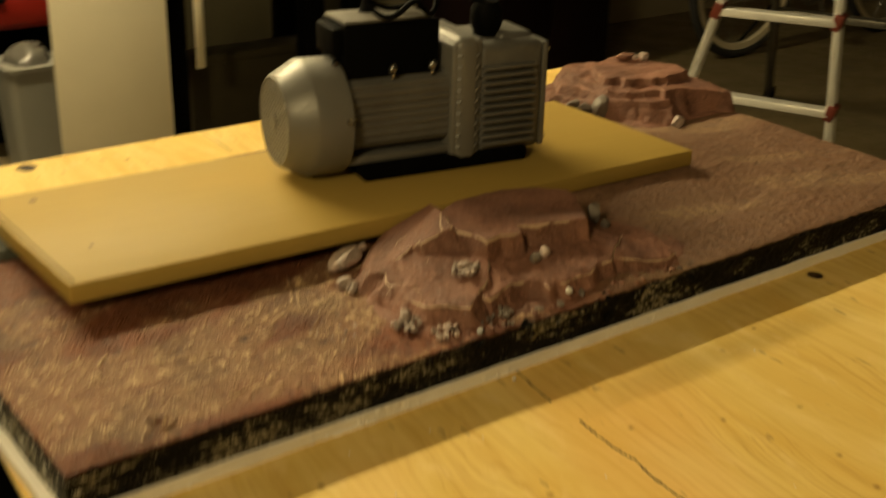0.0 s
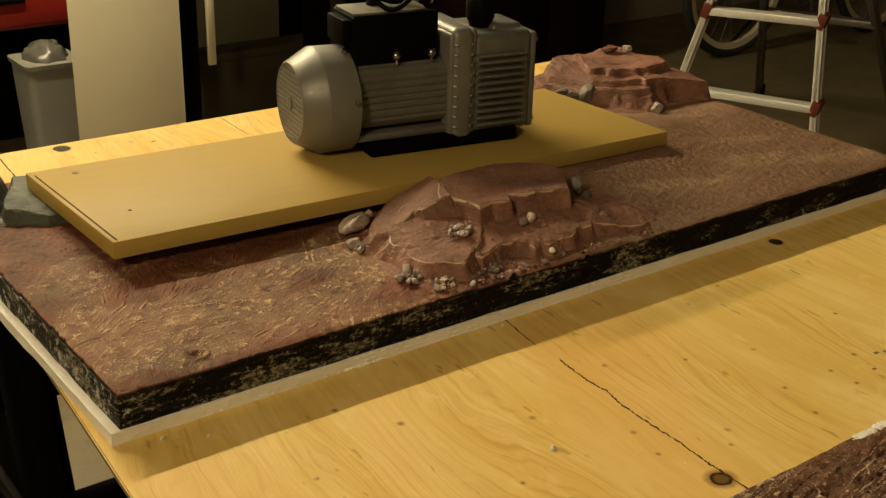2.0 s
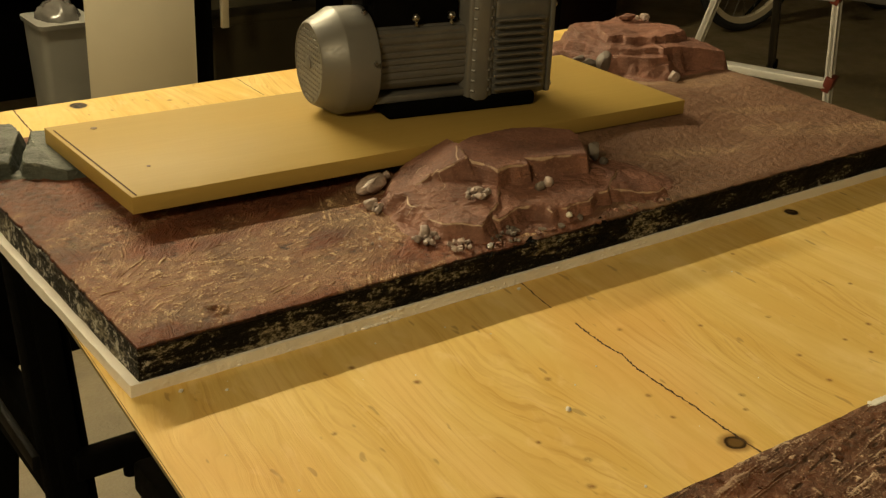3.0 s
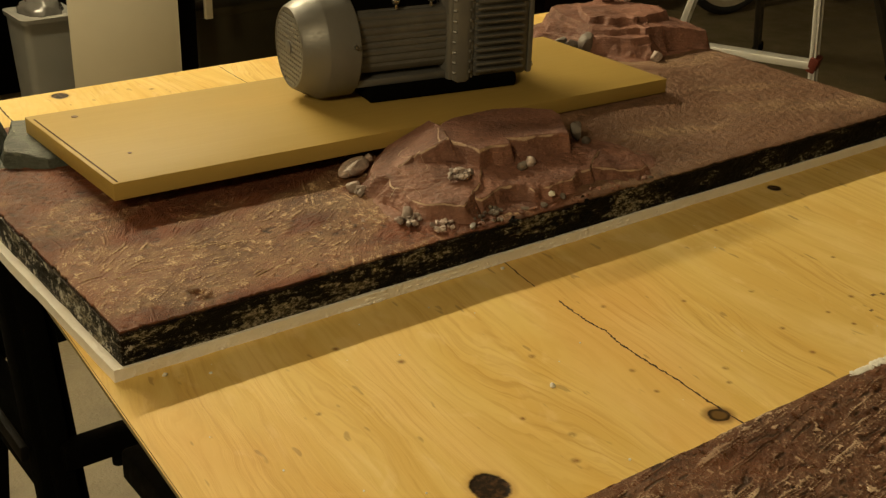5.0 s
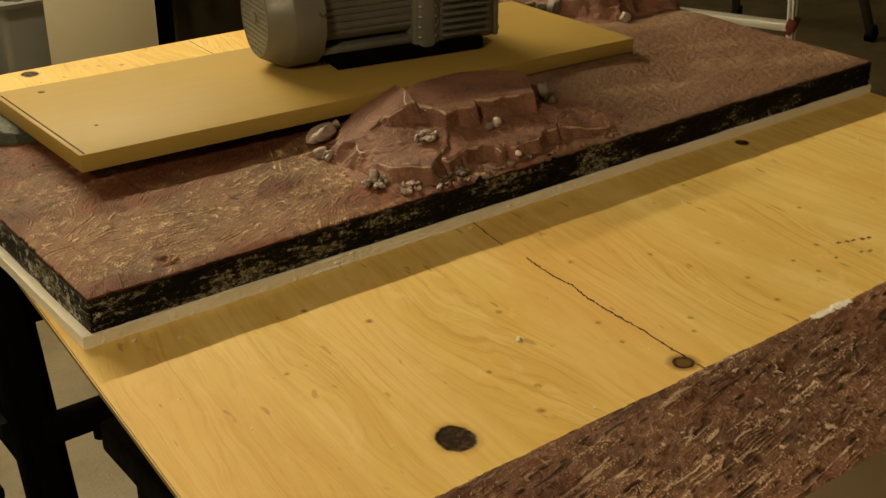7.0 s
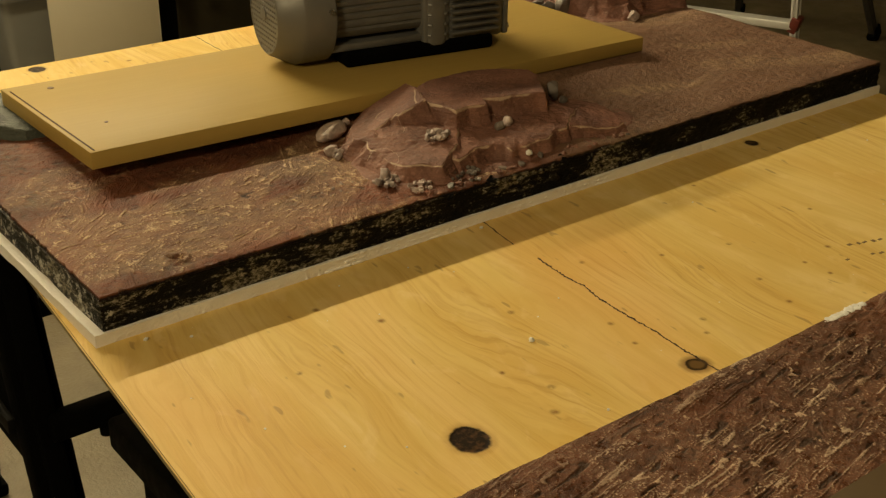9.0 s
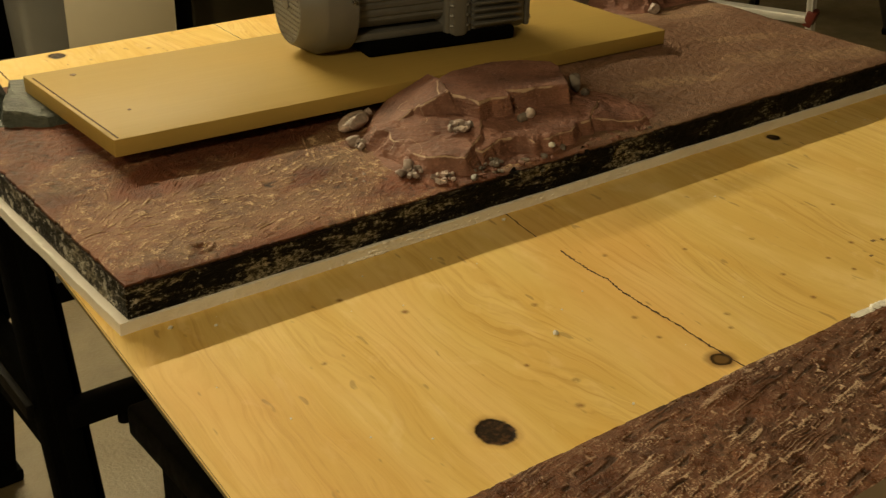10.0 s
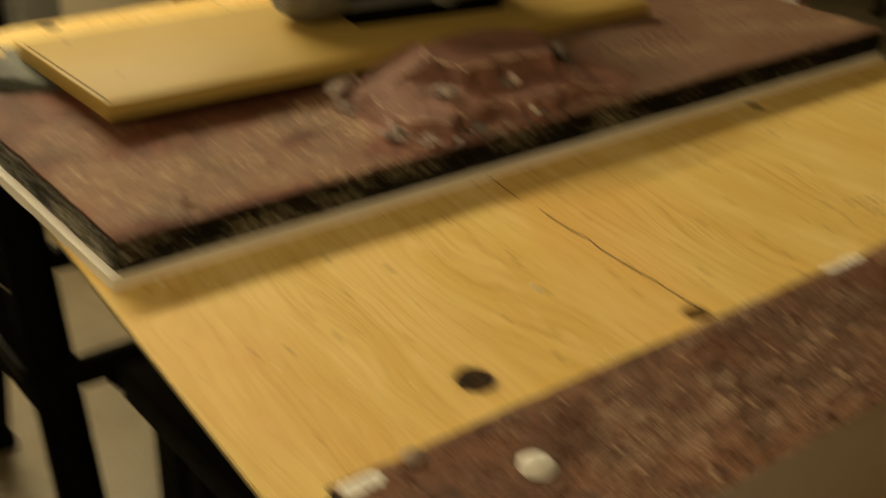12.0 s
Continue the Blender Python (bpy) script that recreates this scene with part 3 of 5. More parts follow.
def spatula_marks(gx, gy, seed, centre, spread, count, long, wide, pitch):
    """Overlapping strokes of a stiff brush in wet filler: thin ridges between 0 and 1."""
    rnd = random.Random(seed)
    out = 0.40 + 0.26 * fbm(gx * 150, gy * 150, seed + 3, 3)
    for k in range(count):
        cx, cy = rnd.gauss(centre[0], spread[0]), rnd.gauss(centre[1], spread[1])
        # the strokes fan out: neighbours share their sweep
        sweep = 52 + 62 * float(vnoise(np.array(cx * 8.0), np.array(cy * 9.0), seed + 50))
        turn = radians(sweep + rnd.gauss(0, 11))
        ln, wd = long * rnd.uniform(0.5, 1.5), wide * rnd.uniform(0.5, 1.6)
        reach = 0.75 * (ln + wd)
        i0, i1 = np.searchsorted(gx[:, 0], (cx - reach, cx + reach))
        j0, j1 = np.searchsorted(gy[0], (cy - reach, cy + reach))
        if i1 - i0 < 2 or j1 - j0 < 2:
            continue
        px, py = gx[i0:i1, j0:j1] - cx, gy[i0:i1, j0:j1] - cy
        u, v = px * math.cos(turn) + py * math.sin(turn), py * math.cos(turn) - px * math.sin(turn)
        v = v + rnd.uniform(-5, 5) * u * u
        fray = 0.010 * vnoise(u * 50, v * 300, seed + k)
        mask = step(-0.5 * ln, -0.5 * ln + 0.014, u + fray) * step(0.5 * ln, 0.5 * ln - 0.016, u + fray) * step(0.5 * wd, 0.5 * wd - 0.008, np.abs(v) + 0.5 * fray)
        p = pitch * rnd.uniform(0.8, 1.6)
        bristle = 0.36 + 0.60 * np.maximum(0, vnoise(v / p, u * 30, seed + 7 * k)) + 0.16 * vnoise(v / p * 2.1, u * 60, seed + 7 * k + 1)
        gap = step(-0.25, 0.30, vnoise(u * 90, v * 240, seed + 3 * k))
        out[i0:i1, j0:j1] += (0.30 + (bristle - 0.30) * gap - out[i0:i1, j0:j1]) * mask * rnd.uniform(0.55, 1.0)
    return np.clip(out, 0, 1)


def main_marks(gx, gy):
    near = spatula_marks(gx, gy, 11, (0.20, 0.13), (0.16, 0.12), 420, 0.046, 0.022, 0.0014)
    # beyond the outcrop the filler was only wiped, with long faint strokes
    wipe = 0.46 + 0.14 * vnoise(gx * 14 + gy * 5, gy * 120 - gx * 30, 19) + 0.22 * fbm(gx * 170, gy * 170, 23, 3) * 0.8
    calm = step(0.50, 0.66, gx + 0.05 * vnoise(gx * 7, gy * 7, 29))
    return near * (1 - calm) + np.clip(wipe, 0, 1) * calm


def main_dry(gx, gy):
    """Where the tan was brushed on: broad patches of the near end, long streaks of the far end."""
    d = np.hypot((gx - 0.19) / 0.17, (gy - 0.115) / 0.075)
    patch = 1.0 - 0.50 * d + 0.85 * fbm(gx * 8 + gy * 6, gy * 20 - gx * 9, 33, 3)
    left = 0.55 * np.exp(-((gx - 0.06) / 0.06) ** 2) * (gy > 0.15)
    near = 0.05 + 0.95 * step(0.0, 0.75, patch + left)
    c, s = math.cos(radians(-13)), math.sin(radians(-13))
    u, v = gx * c + gy * s, gy * c - gx * s
    streak = step(0.25, 0.70, vnoise(u * 5, v * 30, 37)) * 0.55 + 0.10
    calm = step(0.56, 0.70, gx)
    return near * (1 - calm) + streak * calm


def second_marks(gx, gy):
    """Torn streaks along the board, with thin curled ridges and small clods."""
    u, v = gx * 0.985 + gy * 0.17, gy * 0.985 - gx * 0.17
    v = v + 0.0012 * vnoise(gx * 55, gy * 55, 90)
    long = np.maximum(0, 1 - np.abs(vnoise(u * 13, v * 360, 91)) * 2.6) * step(-0.05, 0.3, vnoise(u * 26, v * 170, 92))
    fine = np.maximum(0, vnoise(u * 28, v * 620, 103)) * step(-0.25, 0.2, vnoise(u * 15, v * 40, 104))
    curl = np.maximum(0, 1 - np.abs(vnoise(u * 120 + 2 * vnoise(u * 110, v * 110, 94), v * 230, 93)) * 3.5) * step(0.45, 0.62, vnoise(u * 45, v * 110, 95))
    clod = step(0.55, 0.80, vnoise(gx * 210, gy * 260, 96)) * step(-0.05, 0.3, vnoise(gx * 26, gy * 34, 97))
    pit = step(0.58, 0.82, vnoise(u * 60, v * 210, 98))
    body = 0.34 + 0.12 * vnoise(u * 18, v * 130, 99) + 0.12 * fbm(gx * 240, gy * 240, 100, 2)
    return np.clip(np.maximum.reduce([body, 0.80 * long, 0.80 * fine, 0.84 * curl, 0.80 * clod]) - 0.40 * pit, 0, 1)


def second_dry(gx, gy):
    return 0.35 + 0.65 * step(-0.35, 0.35, vnoise(gx * 9, gy * 13, 101))


def board_slab(parent, x0, x1, y0, y1, base_h, label_edge, lip=0.0):
    """The white base and the black-painted foam of a terrain board."""
    rnd = random.Random(int(abs(y0) * 1000) + 3)

    def rim(z0, z1, inset, rough, cols, name, material, label, x0=x0):
        per = []
        for (ax, ay), (bx, by) in (((x0, y0), (x1, y0)), ((x1, y0), (x1, y1)), ((x1, y1), (x0, y1)), ((x0, y1), (x0, y0))):
            n = max(2, int(math.hypot(bx - ax, by - ay) / 0.008))
            for k in range(n):
                per.append((ax + (bx - ax) * k / n, ay + (by - ay) * k / n))
        mx, my = (x0 + x1) / 2, (y0 + y1) / 2
        bm = bmesh.new()
        rows = []
        for j in range(cols + 1):
            z = z0 + (z1 - z0) * j / cols
            row = []
            for k, (x, y) in enumerate(per):
                d = inset + rough * float(vnoise(np.array(k * 0.31 + x0 * 9), np.array(z * 210.0 + y0 * 7), 40 + cols))
                if 0 < j < cols:
                    d += rough * rnd.uniform(-0.6, 0.6)
                sx = d * (1 if x - x0 < 1e-6 else -1 if x1 - x < 1e-6 else 0)
                sy = d * (1 if y - y0 < 1e-6 else -1 if y1 - y < 1e-6 else 0)
                row.append(bm.verts.new((x + sx, y + sy, z)))
            rows.append(row)
        n = len(per)
        for a, b in zip(rows, rows[1:]):
            for k in range(n):
                bm.faces.new((a[k], a[(k + 1) % n], b[(k + 1) % n], b[k]))
        bm.faces.new(rows[0][::-1])
        bm.faces.new(rows[-1])
        return part(name, bm, material, parent, label)

    rim(0.0, base_h, 0.0, 0.0007, 2, "base_panel", WHITE, "thin white painted base panel", x0 - lip)
    rim(base_h, TOP - 0.0042, 0.0030, 0.0012, 6, "foam_slab", FOAM, label_edge)


def ground_top(parent, bounds, xs, ys, marks, dry, depth, material, extra):
    x0, x1, y0, y1 = bounds

    def height(gx, gy):
        ridge = marks(gx, gy)
        edge = np.minimum(np.minimum(gx - x0, x1 - gx), np.minimum(gy - y0, y1 - gy))
        z = TOP + (depth * (ridge - 0.45) + extra(gx, gy)) * (0.35 + 0.65 * step(0.003, 0.022, edge))
        rag = 0.0018 * np.maximum(0, vnoise(gx * 150, gy * 150, 15)) + 0.0022 * np.maximum(0, vnoise(gx * 37, gy * 37, 16))
        return np.where(edge < 0.0032 + rag, TOP - 0.0048, z - 0.002 * (1 - step(0, 0.012, edge)))

    me = grid_mesh("ground", xs, ys, height, lambda gx, gy: {"ridge": marks(gx, gy), "dry": dry(gx, gy), "calm": step(0.50, 0.66, gx) * (gy > -0.2)})
    return part("ground", me, material, parent)


def pebble(parent, x, y, z, sx, sy, sz, turn, material, seed, tilt=0.0):
    rnd = random.Random(seed)
    bm = bmesh.new()
    small = max(sx, sy) < 0.0068
    bmesh.ops.create_icosphere(bm, subdivisions=1 if small else 3, radius=1.0)
    off = Vector((rnd.uniform(0, 9), rnd.uniform(0, 9), rnd.uniform(0, 9)))
    cutters = [(Vector((rnd.gauss(0, 1), rnd.gauss(0, 1), rnd.gauss(0, 1))).normalized(), rnd.uniform(0.62, 0.88)) for _ in range(9)]
    for v in bm.verts:
        v.co *= rnd.uniform(0.72, 1.2) if small else 1 + 0.34 * noise.noise(v.co * 1.1 + off) + 0.10 * noise.noise(v.co * 3.1 + off)
        if not small:
            for cutter, reach in cutters:
                over = v.co.dot(cutter) - reach
                if over > 0:
                    v.co -= cutter * over * 0.9
        v.co = Vector((v.co.x * sx, v.co.y * sy, v.co.z * sz))
    bmesh.ops.transform(bm, matrix=pose(x, y, z, tilt, tilt * 0.6, turn), verts=bm.verts)
    return part("pebble", bm, material, parent, smooth=not small)


def heap(parent, x, y, z, spread, count, size, seed, material):
    """A small clump of stones glued on."""
    rnd = random.Random(seed)
    for k in range(count):
        r = size * rnd.uniform(0.55, 1.15)
        a, d = rnd.uniform(0, 6.28), spread * math.sqrt(rnd.random())
        pebble(parent, x + d * math.cos(a), y + d * math.sin(a) * 0.8, z + r * 0.35 + (0.6 * size if d < spread * 0.4 else 0), r, r * rnd.uniform(0.7, 1), r * rnd.uniform(0.6, 0.95), rnd.uniform(0, 180), material, seed * 50 + k, rnd.uniform(-30, 30))


terrain_board = thing("terrain_board", Matrix.Identity(4), "red-brown sculpted desert terrain board with rock outcrops, on the plywood table", "terrain board")
board_slab(terrain_board, 0.0, 1.22, 0.0, 0.61, 0.0125, "black foam edge with rubbed tan patches", 0.007)

# shelf plank: where it lies, needed for the hidden rise under it
SHELF_AT, SHELF_TURN, SHELF_L, SHELF_W, SHELF_T, SHELF_TOP = (0.106, 0.2505), -3.1, 0.82, 0.268, 0.0205, 0.088
SHELF_UNDER = SHELF_TOP - SHELF_T


def main_extra(gx, gy):
    # low swellings across the board, the rise that carries the plank, and a pitted scar near the corner
    a = 0.0010 + 0.0020 * fbm(gx * 8, gy * 8, 77, 3)
    swell = 0.0160 * step(0.19, 0.08, np.hypot((gx - 0.84) * 0.75, gy - 0.28)) + 0.003 * step(0.1, 0.0, np.abs(gy - 0.30)) * step(0.55, 0.75, gx)
    rise = (SHELF_UNDER - TOP - 0.0005) * step(0, 0.02, sdf(gx, gy, [(0.30, 0.36), (0.74, 0.33), (0.76, 0.40), (0.31, 0.43)]))
    d = np.hypot(gx - 0.095, gy - 0.031) + 0.003 * vnoise(gx * 160, gy * 160, 78)
    scar = 0.0026 * np.exp(-((d - 0.009) / 0.003) ** 2) - 0.0018 * (d < 0.006)
    under = (gx > 0.10) & (gx < 0.94) & (gy > 0.19) & (gy < 0.54)
    return np.where(rise > 0.0004, rise, np.where(under, np.minimum(a + swell, SHELF_UNDER - TOP - 0.0015), a + swell)) + scar


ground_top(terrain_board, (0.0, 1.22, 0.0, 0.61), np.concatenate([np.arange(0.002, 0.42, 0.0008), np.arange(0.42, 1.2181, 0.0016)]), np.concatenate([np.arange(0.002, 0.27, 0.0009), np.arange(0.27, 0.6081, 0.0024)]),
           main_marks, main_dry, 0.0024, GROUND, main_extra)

# Carved terraces of the outcrop: outline, height of its flat at (x, y) with the slopes in x and y, and how steep its flanks fall.
TERRACES = (
    ([(0.500, 0.187), (0.470, 0.146), (0.484, 0.139), (0.491, 0.120), (0.496, 0.100), (0.518, 0.103), (0.541, 0.096), (0.548, 0.114), (0.567, 0.105), (0.593, 0.098),
      (0.624, 0.086), (0.645, 0.115), (0.662, 0.146), (0.666, 0.166), (0.640, 0.190), (0.600, 0.206), (0.540, 0.208)], (0.55, 0.15, 0.0990, 0.0, 0.012), 3.2),
    ([(0.505, 0.190), (0.480, 0.140), (0.451, 0.149), (0.442, 0.158), (0.432, 0.153), (0.417, 0.153), (0.395, 0.164), (0.403, 0.192), (0.425, 0.213), (0.453, 0.228),
      (0.510, 0.218)], (0.468, 0.142, 0.0985, 0.401, -0.232), 1.7),
    ([(0.392, 0.164), (0.417, 0.156), (0.454, 0.150), (0.495, 0.125), (0.495, 0.095), (0.482, 0.080), (0.474, 0.066), (0.446, 0.050), (0.424, 0.034), (0.410, 0.046), (0.391, 0.064),
      (0.386, 0.082), (0.391, 0.104), (0.386, 0.122), (0.396, 0.139), (0.384, 0.152)], (0.39, 0.086, 0.0665, 0.112, 0.072), 1.15),
    ([(0.449, 0.046), (0.455, 0.040), (0.476, 0.048), (0.494, 0.054), (0.514, 0.052), (0.525, 0.042), (0.524, 0.030), (0.545, 0.037), (0.560, 0.110), (0.495, 0.110), (0.476, 0.080)],
     (0.50, 0.05, 0.0665, 0.0, 0.20), 1.8),
    ([(0.528, 0.040), (0.546, 0.030), (0.566, 0.035), (0.584, 0.032), (0.602, 0.041), (0.618, 0.040), (0.636, 0.052), (0.662, 0.070), (0.650, 0.100), (0.626, 0.095), (0.560, 0.115),
      (0.530, 0.090)], (0.56, 0.038, 0.0655, 0.02, 0.17), 1.5),
    ([(0.628, 0.044), (0.655, 0.066), (0.672, 0.078), (0.690, 0.077), (0.704, 0.068), (0.714, 0.046), (0.708, 0.030), (0.688, 0.024), (0.660, 0.030)],
     (0.672, 0.072, 0.0700, -0.06, 0.22), 1.2),
    ([(0.625, 0.100), (0.668, 0.072), (0.704, 0.074), (0.735, 0.082), (0.742, 0.120), (0.705, 0.160), (0.655, 0.180), (0.635, 0.15)], (0.66, 0.09, 0.0640, -0.13, -0.04), 0.7),
)
APRON = [(0.44, 0.240), (0.375, 0.195), (0.350, 0.105), (0.352, 0.055), (0.392, 0.024), (0.44, 0.018), (0.52, 0.012), (0.60, 0.010), (0.69, 0.012), (0.745, 0.030), (0.77, 0.075), (0.75, 0.14), (0.69, 0.19), (0.62, 0.225)]


def warped(gx, gy):
    wx = gx + 0.0016 * vnoise(gx * 42, gy * 42, 5) + 0.0007 * vnoise(gx * 130, gy * 130, 6)
    wy = gy + 0.0016 * vnoise(gx * 42, gy * 42, 7) + 0.0007 * vnoise(gx * 130, gy * 130, 8)
    return wx, wy


def carved(gx, gy, terraces, ground, notches=()):
    """Height of carved foam and, for each point, how near it lies to a knife-cut rim."""
    wx, wy = warped(gx, gy)
    high, rim = ground, np.zeros(gx.shape)
    flutes = 0.0022 * np.abs(vnoise(gx * 75 + gy * 50, gy * 60 - gx * 50, 15)) + 0.0012 * np.abs(vnoise(gx * 190, gy * 190, 21))
    broken = 0.55 + 0.45 * step(-0.35, 0.15, vnoise(gx * 70, gy * 70, 22))
    for k, (outline, (x0, y0, z0, sx, sy), steep) in enumerate(terraces):
        inside = sdf(wx, wy, outline)
        if k == 0:
            for x, y, r in notches:
                inside = inside - 0.013 * np.exp(-((gx - x) ** 2 + (gy - y) ** 2) / r ** 2)
        flat = np.minimum(z0 + sx * (gx - x0) + sy * (gy - y0), z0 + 0.012) + 0.0009 * vnoise(gx * 34, gy * 34, 12)
        flat = flat + 0.0011 * np.abs(vnoise(gx * 60 - gy * 30, gy * 130 + gx * 60, 17)) * (k > 1)
        # the flank falls away outside the outline of the flat, in flutes
        drop = flat + (steep * (1 + 0.40 * vnoise(gx * 55, gy * 55, 18))) * np.minimum(inside, 0.0) - flutes * np.clip(-inside / 0.004, 0, 1)
        near = np.exp(-((inside + 0.0002) / 0.0010) ** 2) * broken
        rim = np.where(drop > high, near * (steep > 1), rim)
        high = np.maximum(high, drop)
    return high, rim


def outcrop_ground(gx, gy):
    wx, wy = warped(gx, gy)
    return TOP - 0.0035 + 0.0045 * step(-0.002, 0.014, sdf(wx, wy, APRON))


def outcrop_height(gx, gy):
    z, rim = carved(gx, gy, TERRACES, outcrop_ground(gx, gy))
    low = 1 - step(0.06, 0.10, z)
    return z - 0.0008 * rim + 0.0004 * vnoise(gx * 220, gy * 220, 14) + 0.0008 * vnoise(gx * 95, gy * 95, 16) * low


def rim_line(s, at, wide):
    return np.exp(-((s - at) / wide) ** 2)


def outcrop_rims(gx, gy):
    z, rim = carved(gx, gy, TERRACES, outcrop_ground(gx, gy))
    wx, wy = warped(gx, gy)
    # the seam where the left flank leaves the flat top, a looped scratch, and creases on the lower left lobe
    seam = rim_line(sdf(wx, wy, TERRACES[0][0]), 0.001, 0.0010) * (gx < 0.498) * (gy > 0.138)
    loop = rim_line(np.hypot(wx - 0.447, (wy - 0.170) * 0.8), 0.013, 0.0009) * (z > 0.07) * (wx < 0.452)
    vein = 0.8 * (np.abs(vnoise(gx * 21, gy * 21, 51)) < 0.012) * (gx < 0.455) * (gy < 0.15) * (z > 0.054)
    return np.maximum.reduce([1.0 * rim, 0.85 * seam, 0.8 * loop, vein])


outcrop = height_mesh("rock_outcrop", 0.335, 0.80, 0.006, 0.26, 0.0008, outcrop_height, lambda x, y, z: sdf(x, y, APRON) > -0.006, outcrop_rims)
part("rock_outcrop", outcrop, ROCK, terrain_board, "terraced red rock outcrop with pale dry-brushed edges")

FAR_TERRACES = (
    ([(1.082, 0.566), (1.060, 0.534), (1.041, 0.494), (1.058, 0.468), (1.080, 0.456), (1.103, 0.441), (1.126, 0.449), (1.183, 0.456), (1.200, 0.490), (1.174, 0.528), (1.134, 0.577)],
     (1.10, 0.50, 0.1010, 0.0, 0.0), 3.0),
    ([(1.092, 0.415), (1.119, 0.423), (1.150, 0.413), (1.184, 0.400), (1.208, 0.388), (1.2165, 0.398), (1.2165, 0.600), (1.150, 0.600), (1.100, 0.470)], (1.12, 0.42, 0.0900, -0.10, 0.05), 2.4),
    ([(1.030, 0.552), (1.034, 0.507), (1.030, 0.474), (1.046, 0.450), (1.070, 0.436), (1.100, 0.424), (1.150, 0.460), (1.110, 0.590), (1.050, 0.600)], (1.05, 0.45, 0.0890, 0.05, 0.03), 2.2),
    ([(1.010, 0.556), (1.024, 0.507), (1.020, 0.462), (1.037, 0.438), (1.058, 0.412), (1.090, 0.402), (1.150, 0.460), (1.110, 0.590), (1.040, 0.600)], (1.05, 0.43, 0.0790, 0.05, 0.03), 1.9),
    ([(0.993, 0.560), (1.012, 0.522), (1.006, 0.470), (1.030, 0.444), (1.052, 0.410), (1.078, 0.388), (1.100, 0.402), (1.150, 0.500), (1.040, 0.604), (1.000, 0.600)], (1.05, 0.42, 0.0685, 0.06, 0.0), 1.5),
)
FAR_NOTCHES = ((1.056, 0.480, 0.008), (1.082, 0.452, 0.009), (1.112, 0.443, 0.009))
FAR_BASE = [(1.040, 0.605), (0.985, 0.590), (0.978, 0.540), (0.995, 0.480), (1.008, 0.430), (1.030, 0.385), (1.062, 0.368), (1.105, 0.390), (1.150, 0.384), (1.216, 0.370), (1.216, 0.605)]


def far_height(gx, gy):
    ground = TOP - 0.004 + 0.006 * step(-0.002, 0.010, sdf(gx, gy, FAR_BASE))
    z, rim = carved(gx, gy, FAR_TERRACES, ground, FAR_NOTCHES)
    return z + 0.0014 * vnoise(gx * 60, gy * 60, 31) + 0.0008 * vnoise(gx * 130, gy * 130, 32)


def far_rims(gx, gy):
    return 0.45 * carved(gx, gy, FAR_TERRACES, np.full(gx.shape, TOP), FAR_NOTCHES)[1]


far_rock = height_mesh("rock_outcrop", 0.97, 1.2165, 0.350, 0.606, 0.0014, far_height, lambda x, y, z: sdf(x, y, FAR_BASE) > -0.004, far_rims)
part("rock_outcrop", far_rock, ROCK, terrain_board, "stepped red rock mesa at the board's far corner")

GREY_TERRACES = (
    ([(0.056, 0.464), (0.072, 0.452), (0.097, 0.428), (0.150, 0.430), (0.165, 0.480), (0.150, 0.560), (0.104, 0.572), (0.092, 0.530), (0.066, 0.489)], (0.072, 0.452, 0.0665, 0.0, 0.15), 4.0),
    ([(0.004, 0.498), (0.016, 0.489), (0.043, 0.479), (0.055, 0.500), (0.078, 0.542), (0.084, 0.580), (0.004, 0.590)], (0.030, 0.488, 0.0670, 0.05, 0.24), 2.6),
)
GREY_BASE = [(0.004, 0.590), (0.004, 0.482), (0.040, 0.464), (0.066, 0.444), (0.094, 0.420), (0.155, 0.424), (0.172, 0.480), (0.155, 0.570)]


def grey_height(gx, gy):
    ground = TOP - 0.003 + 0.005 * step(-0.002, 0.008, sdf(gx, gy, GREY_BASE))
    z = carved(gx, gy, GREY_TERRACES, ground)[0] + 0.0010 * vnoise(gx * 70, gy * 70, 47) + 0.0006 * vnoise(gx * 160, gy * 160, 48)
    plank = gx + 0.064 * (gy - SHELF_AT[1]) > SHELF_AT[0] - 0.004
    return np.where(plank, np.minimum(z, SHELF_UNDER - 0.001), z)


def grey_rims(gx, gy):
    return 0.8 * carved(gx, gy, GREY_TERRACES, np.full(gx.shape, TOP))[1]


grey = height_mesh("grey_rock", 0.003, 0.18, 0.415, 0.595, 0.0011, grey_height, lambda x, y, z: sdf(x, y, GREY_BASE) > -0.004, grey_rims)
part("grey_rock", grey, GREY_ROCK, terrain_board, "grey-green painted boulder at the board's end")

pebble(terrain_board, 0.394, 0.213, 0.0605, 0.0275, 0.0130, 0.0110, 30, PEBBLE, 1)
pebble(terrain_board, 0.421, 0.222, 0.064, 0.0055, 0.005, 0.005, 0, PEBBLE, 2)
heap(terrain_board, 0.368, 0.160, 0.052, 0.011, 12, 0.0050, 3, PEBBLE)
pebble(terrain_board, 0.364, 0.170, 0.056, 0.0095, 0.0075, 0.0065, 10, PEBBLE, 4)
heap(terrain_board, 0.366, 0.058, 0.053, 0.016, 24, 0.0046, 5, PEBBLE)
pebble(terrain_board, 0.370, 0.068, 0.058, 0.0095, 0.007, 0.0085, 60, PEBBLE, 6, 25)
heap(terrain_board, 0.388, 0.028, 0.052, 0.017, 22, 0.0042, 7, PEBBLE)
heap(terrain_board, 0.459, 0.090, 0.0775, 0.017, 26, 0.0056, 8, PEBBLE)
heap(terrain_board, 0.455, 0.022, 0.051, 0.024, 24, 0.0038, 9, PEBBLE_DARK)
